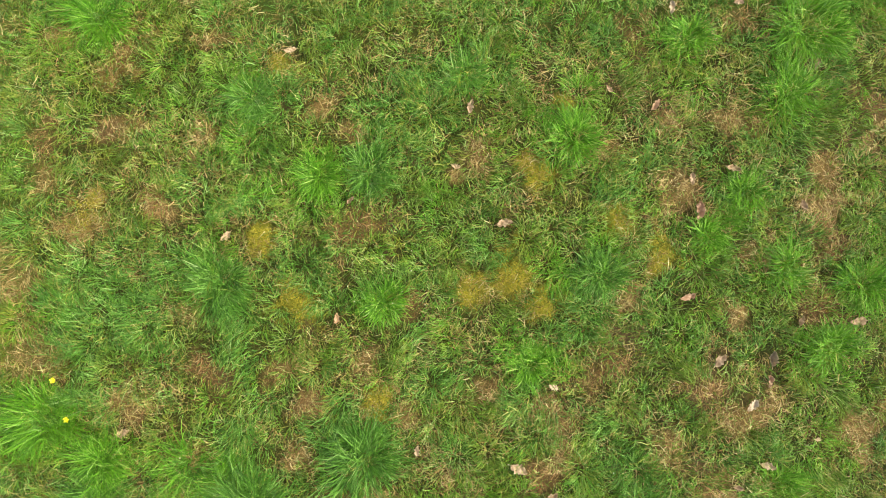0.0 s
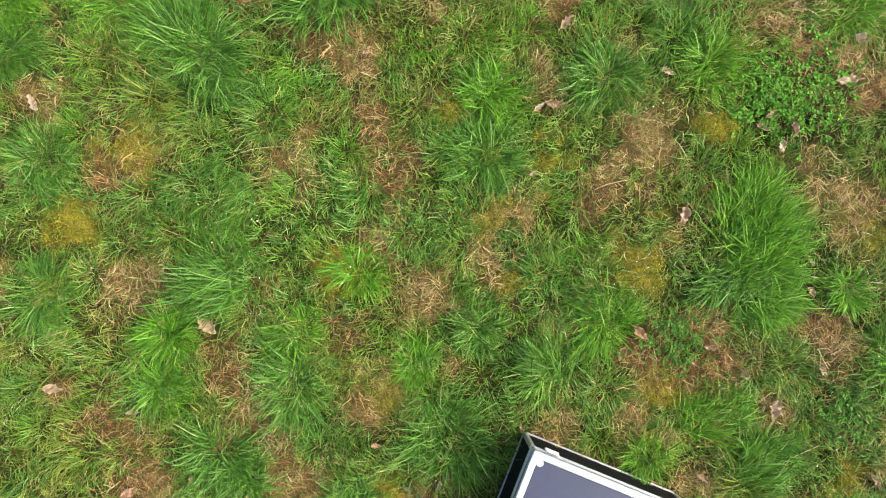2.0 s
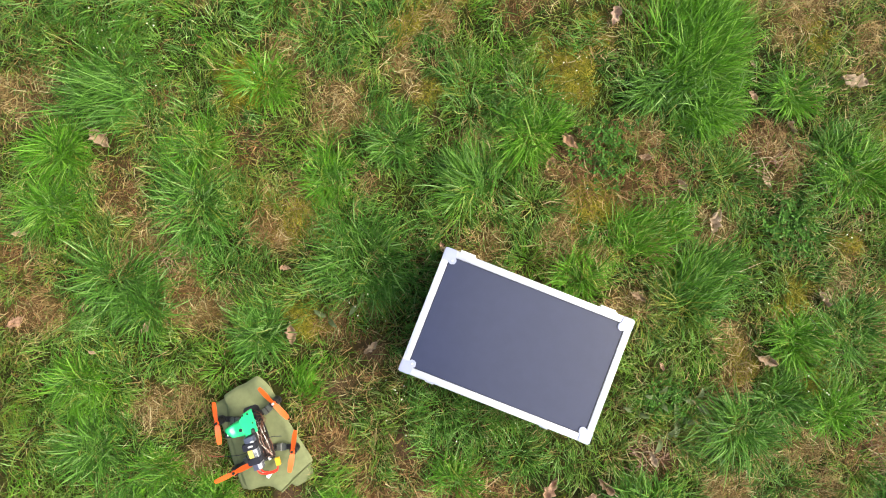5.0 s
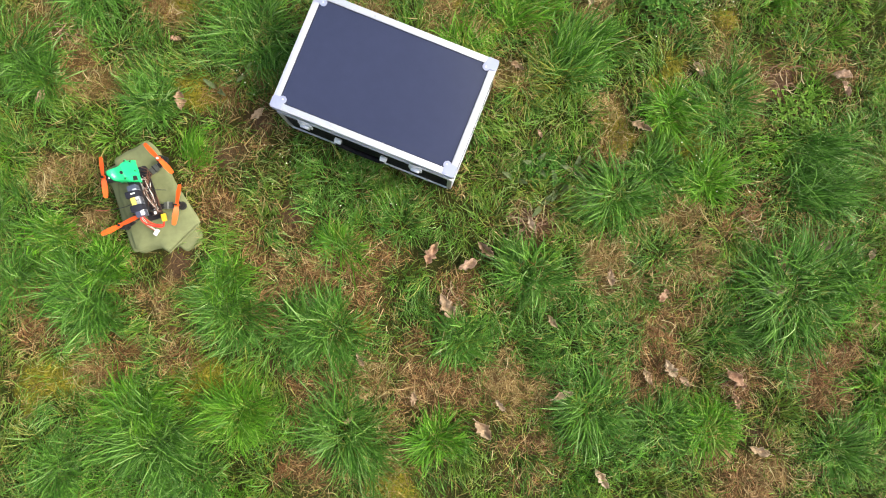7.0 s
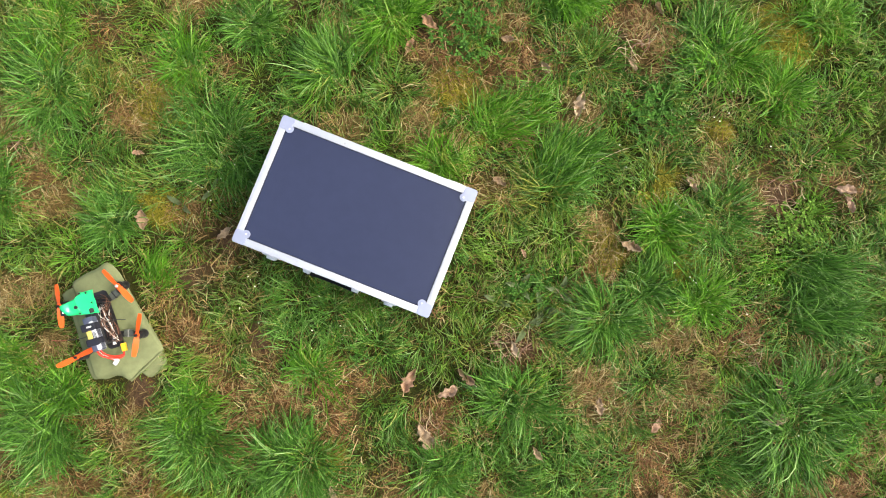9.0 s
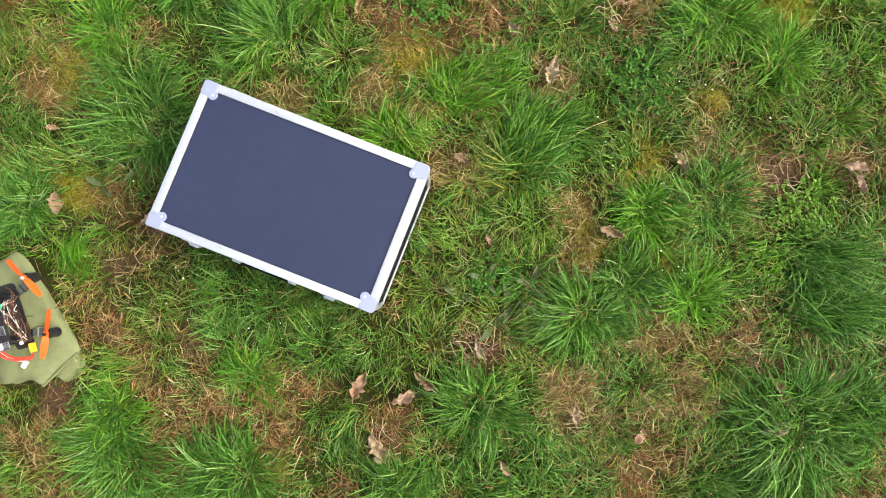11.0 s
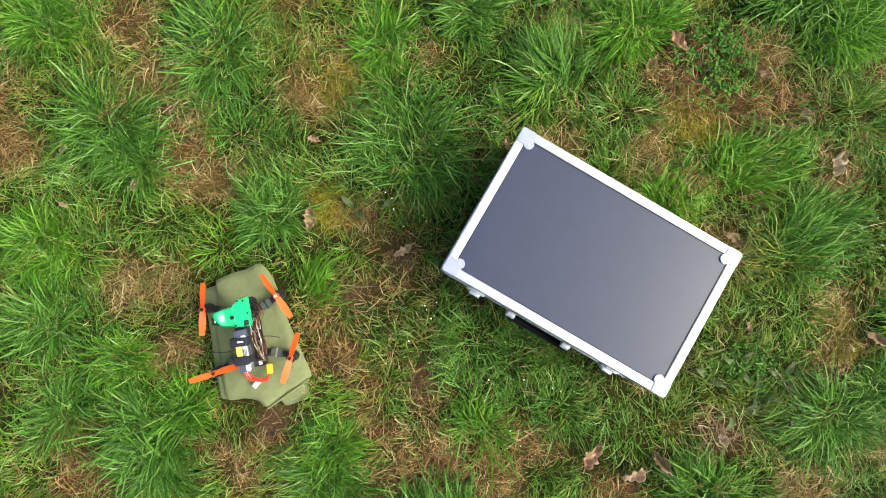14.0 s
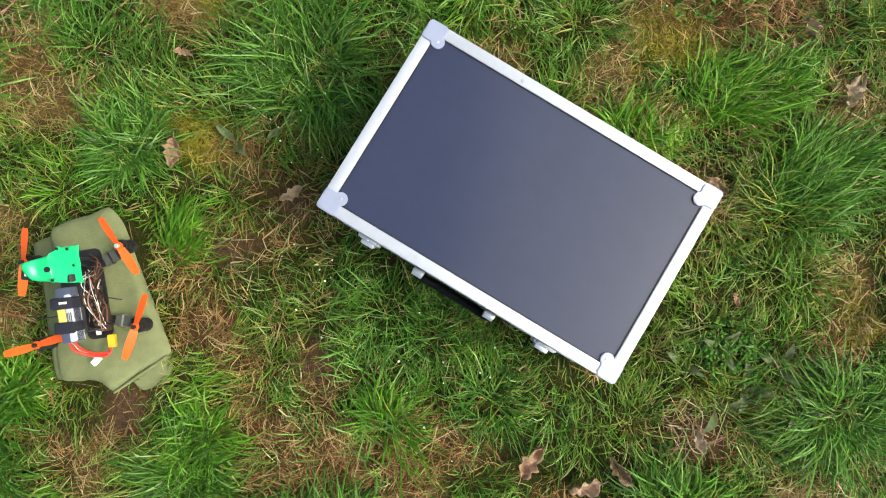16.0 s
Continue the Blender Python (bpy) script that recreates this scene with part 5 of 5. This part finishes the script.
DARK_WEED = [lobed_leaf(leaf_green("dark_weed_leaf", (0.036, 0.110, 0.012), (0.090, 0.225, 0.026)), 60 + k) for k in range(3)]
BRIGHT_WEED = [lobed_leaf(leaf_green("bright_weed_leaf", (0.050, 0.165, 0.012), (0.130, 0.320, 0.032)), 80 + k) for k in range(3)]
FRESH_WEED = [lobed_leaf(leaf_green("fresh_weed_leaf", (0.10, 0.21, 0.018), (0.21, 0.37, 0.05)), 70 + k) for k in range(3)]
for i, (x, y, r) in enumerate(WEEDS):
    weed((x, y), r * 1.3, int(70 + 1300 * r), 0.018 if i < 2 else 0.0145, FRESH_WEED if i == 4 else BRIGHT_WEED if i < 2 else DARK_WEED, "low patch of lobed buttercup leaves in the grass")


def rosette(x, y, size, count, turn):
    """A plantain: long oval leaves round one crown."""
    plant = empty("plantain", pose(x, y, float(height(x, y)), 0, 0, turn))
    tagged(plant, "plantain rosette with dull green oval leaves in the turf", "weed", "broad leaved plants")
    for k in range(count):
        bm, rows = bmesh.new(), []
        for j in range(11):
            s = j / 10
            w = size * 0.15 * math.sin(math.pi * s ** 0.7) ** 0.9 + 0.0015
            rise = 0.030 * math.sin(1.9 * s) + 0.006
            rows.append([bm.verts.new((u * w, size * s, rise + 0.25 * abs(u) * w)) for u in (-1, -0.5, 0, 0.5, 1)])
        for a, b in zip(rows, rows[1:]):
            for i in range(4):
                bm.faces.new((a[i], a[i + 1], b[i + 1], b[i]))
        bmesh.ops.solidify(bm, geom=bm.faces[:], thickness=0.0006)
        part("plantain_leaf", bm, PLANTAIN, plant, at=pose(0, 0, 0.002, rng.uniform(-6, 8), 0, 360 * k / count + rng.uniform(-25, 25)))


PLANTAIN = surface("plantain_leaf", (0.15, 0.20, 0.075), 0.6, 0.0, 0.3, 90, 0.001, 160)
for x, y, size, count, turn in ((1.0, -3.01, 0.060, 3, 20), (0.93, -2.94, 0.050, 3, 80), (-0.10, -2.66, 0.045, 2, 50), (0.95, -3.07, 0.055, 2, 140), (1.06, -2.96, 0.05, 3, 200), (0.86, -2.98, 0.045, 2, 260), (1.10, -3.05, 0.045, 2, 310), (0.00, -2.62, 0.045, 2, 120)):
    rosette(x, y, size, count, turn)


def build_daisies():
    """Tiny white flower heads, strewn in loose companies."""
    bm = bmesh.new()
    rnd = random.Random(3)
    for cx, cy, reach, count in ((-0.74, -1.76, 0.16, 26), (1.52, -3.0, 0.16, 24), (0.05, -2.62, 0.10, 10), (0.44, -3.03, 0.22, 16), (-0.24, -0.13, 0.16, 12), (0.10, -2.9, 0.12, 12), (1.44, -2.45, 0.25, 14), (0.68, -1.95, 0.12, 8), (1.95, -3.4, 0.2, 8), (0.0, -1.5, 1.2, 40)):
        for _ in range(count):
            x, y = rnd.gauss(cx, reach / 2), rnd.gauss(cy, reach / 2)
            if bool(covered(np.array([x]), np.array([y]), 0.01)[0]):
                continue
            m = pose(x, y, float(height(x, y)) + rnd.uniform(0.025, 0.05), rnd.uniform(-30, 30), rnd.uniform(-30, 30), rnd.uniform(0, 90))
            r = rnd.uniform(0.0013, 0.0026)
            fresh = bmesh.new()
            bmesh.ops.create_cone(fresh, cap_ends=True, segments=7, radius1=r * 0.5, radius2=r, depth=r * 0.7, matrix=m)
            join(bm, fresh)
    me = bpy.data.meshes.new("tiny_flowers")
    bm.to_mesh(me)
    bm.free()
    me.materials.append(PETAL)
    tagged(new("tiny_flowers", me), "tiny white flower heads strewn through the grass", "flowers", kind="stuff")


PETAL = surface("white_petals", (0.70, 0.70, 0.50), 0.6, 0.0, 0.1, 60)
GOLD = surface("yellow_petals", (0.85, 0.68, 0.02), 0.45, 0.0, 0.1, 60)
STEM = surface("green_stem", (0.10, 0.20, 0.04), 0.5, 0.0, 0.2, 90)
build_daisies()


def buttercup(x, y):
    flower = empty("buttercup", pose(x, y, float(height(x, y))))
    tagged(flower, "single yellow buttercup flower standing in the grass", "flower", "yellow flowers")
    part("stem", cord([(0, 0, 0), (0.004, 0.002, 0.03), (0, 0, 0.055)], 0.001), STEM, flower, "thin green stem")
    for k in range(5):
        bm = bmesh.new()
        a = [bm.verts.new((u * 0.006 * math.sin(math.pi * min(1, 0.12 + 0.8 * s)), 0.013 * s, 0.055 + 0.006 * s * s + abs(u) * 0.001)) for s in (0.0, 0.35, 0.7, 1.0) for u in (-1, 0, 1)]
        for j in range(3):
            for i in range(2):
                bm.faces.new((a[3 * j + i], a[3 * j + i + 1], a[3 * j + i + 4], a[3 * j + i + 3]))
        part("petal", bm, GOLD, flower, at=pose(0, 0, 0, 0, 0, 72 * k))
    part("flower_centre", tube(0.0025, 0.003, pose(0, 0, 0.0565), 10, 0.0008), GOLD, flower)


buttercup(-1.60, -0.74)
buttercup(-1.66, -0.575)
STALK = surface("dry_stalk", (0.50, 0.39, 0.22), 0.6, 0.0, 0.2, 80)
for x, y, turn, length in ((-1.63, -1.34, 65, 0.17), (-0.60, -1.48, 8, 0.16), (1.06, -2.98, -55, 0.14), (0.60, -1.62, 15, 0.13), (1.22, -2.55, 25, 0.15), (0.62, -3.50, 80, 0.13), (0.10, -3.45, -10, 0.12), (0.40, -3.20, 40, 0.1)):
    z = float(height(x, y)) + 0.024
    bow = 0.035 * length
    part("dry_stalk", cord([(-length / 2, 0, 0), (-length / 6, bow, 0.004), (length / 5, bow * 0.6, 0.003), (length / 2, -bow * 0.4, -0.004)], 0.0009, 6), STALK, at=pose(x, y, z, 0, 0, turn))
for ob in list(scene.collection.objects):
    if ob.name.startswith("dry_stalk"):
        tagged(ob, "long dry straw stalk lying on the grass", "straw stalk", "dry stalks")


def litter(x, y, reach, count):
    """A nest of thin dead twigs and stems lying criss-cross on bare soil."""
    heap = empty("twig_litter", pose(x, y, float(height(x, y))))
    tagged(heap, "loose heap of thin brown dead stems on bare soil", "plant litter", "heaps of dead stems")
    rnd = random.Random(int(x * 1000))
    for _ in range(count):
        a, d, length = rnd.uniform(0, 6.28), reach * math.sqrt(rnd.random()), rnd.uniform(0.03, 0.085)
        way, bow = rnd.uniform(0, 6.28), rnd.uniform(-0.3, 0.3)
        px, py, z = d * math.cos(a), d * math.sin(a), rnd.uniform(0.006, 0.030)
        ends = [(px + length * t * math.cos(way) - bow * length * (1 - 4 * t * t) * math.sin(way), py + length * t * math.sin(way) + bow * length * (1 - 4 * t * t) * math.cos(way), z + rnd.uniform(-0.004, 0.010)) for t in (-0.5, 0.0, 0.5)]
        part("twig", cord(ends, rnd.uniform(0.0007, 0.0013), 5, steps=4), rnd.choice((TWIG, TWIG, STALK)), heap)


TWIG = surface("dead_stem", (0.26, 0.135, 0.09), 0.6, 0.0, 0.3, 80)
for x, y, reach, count in ((0.905, -3.125, 0.060, 34), (1.64, -3.16, 0.055, 26), (1.75, -2.67, 0.06, 20), (0.64, -3.37, 0.05, 22), (1.56, -3.66, 0.05, 18), (0.42, -1.34, 0.05, 14), (-0.58, -2.47, 0.05, 16), (1.30, -2.20, 0.06, 18)):
    litter(x, y, reach, count)
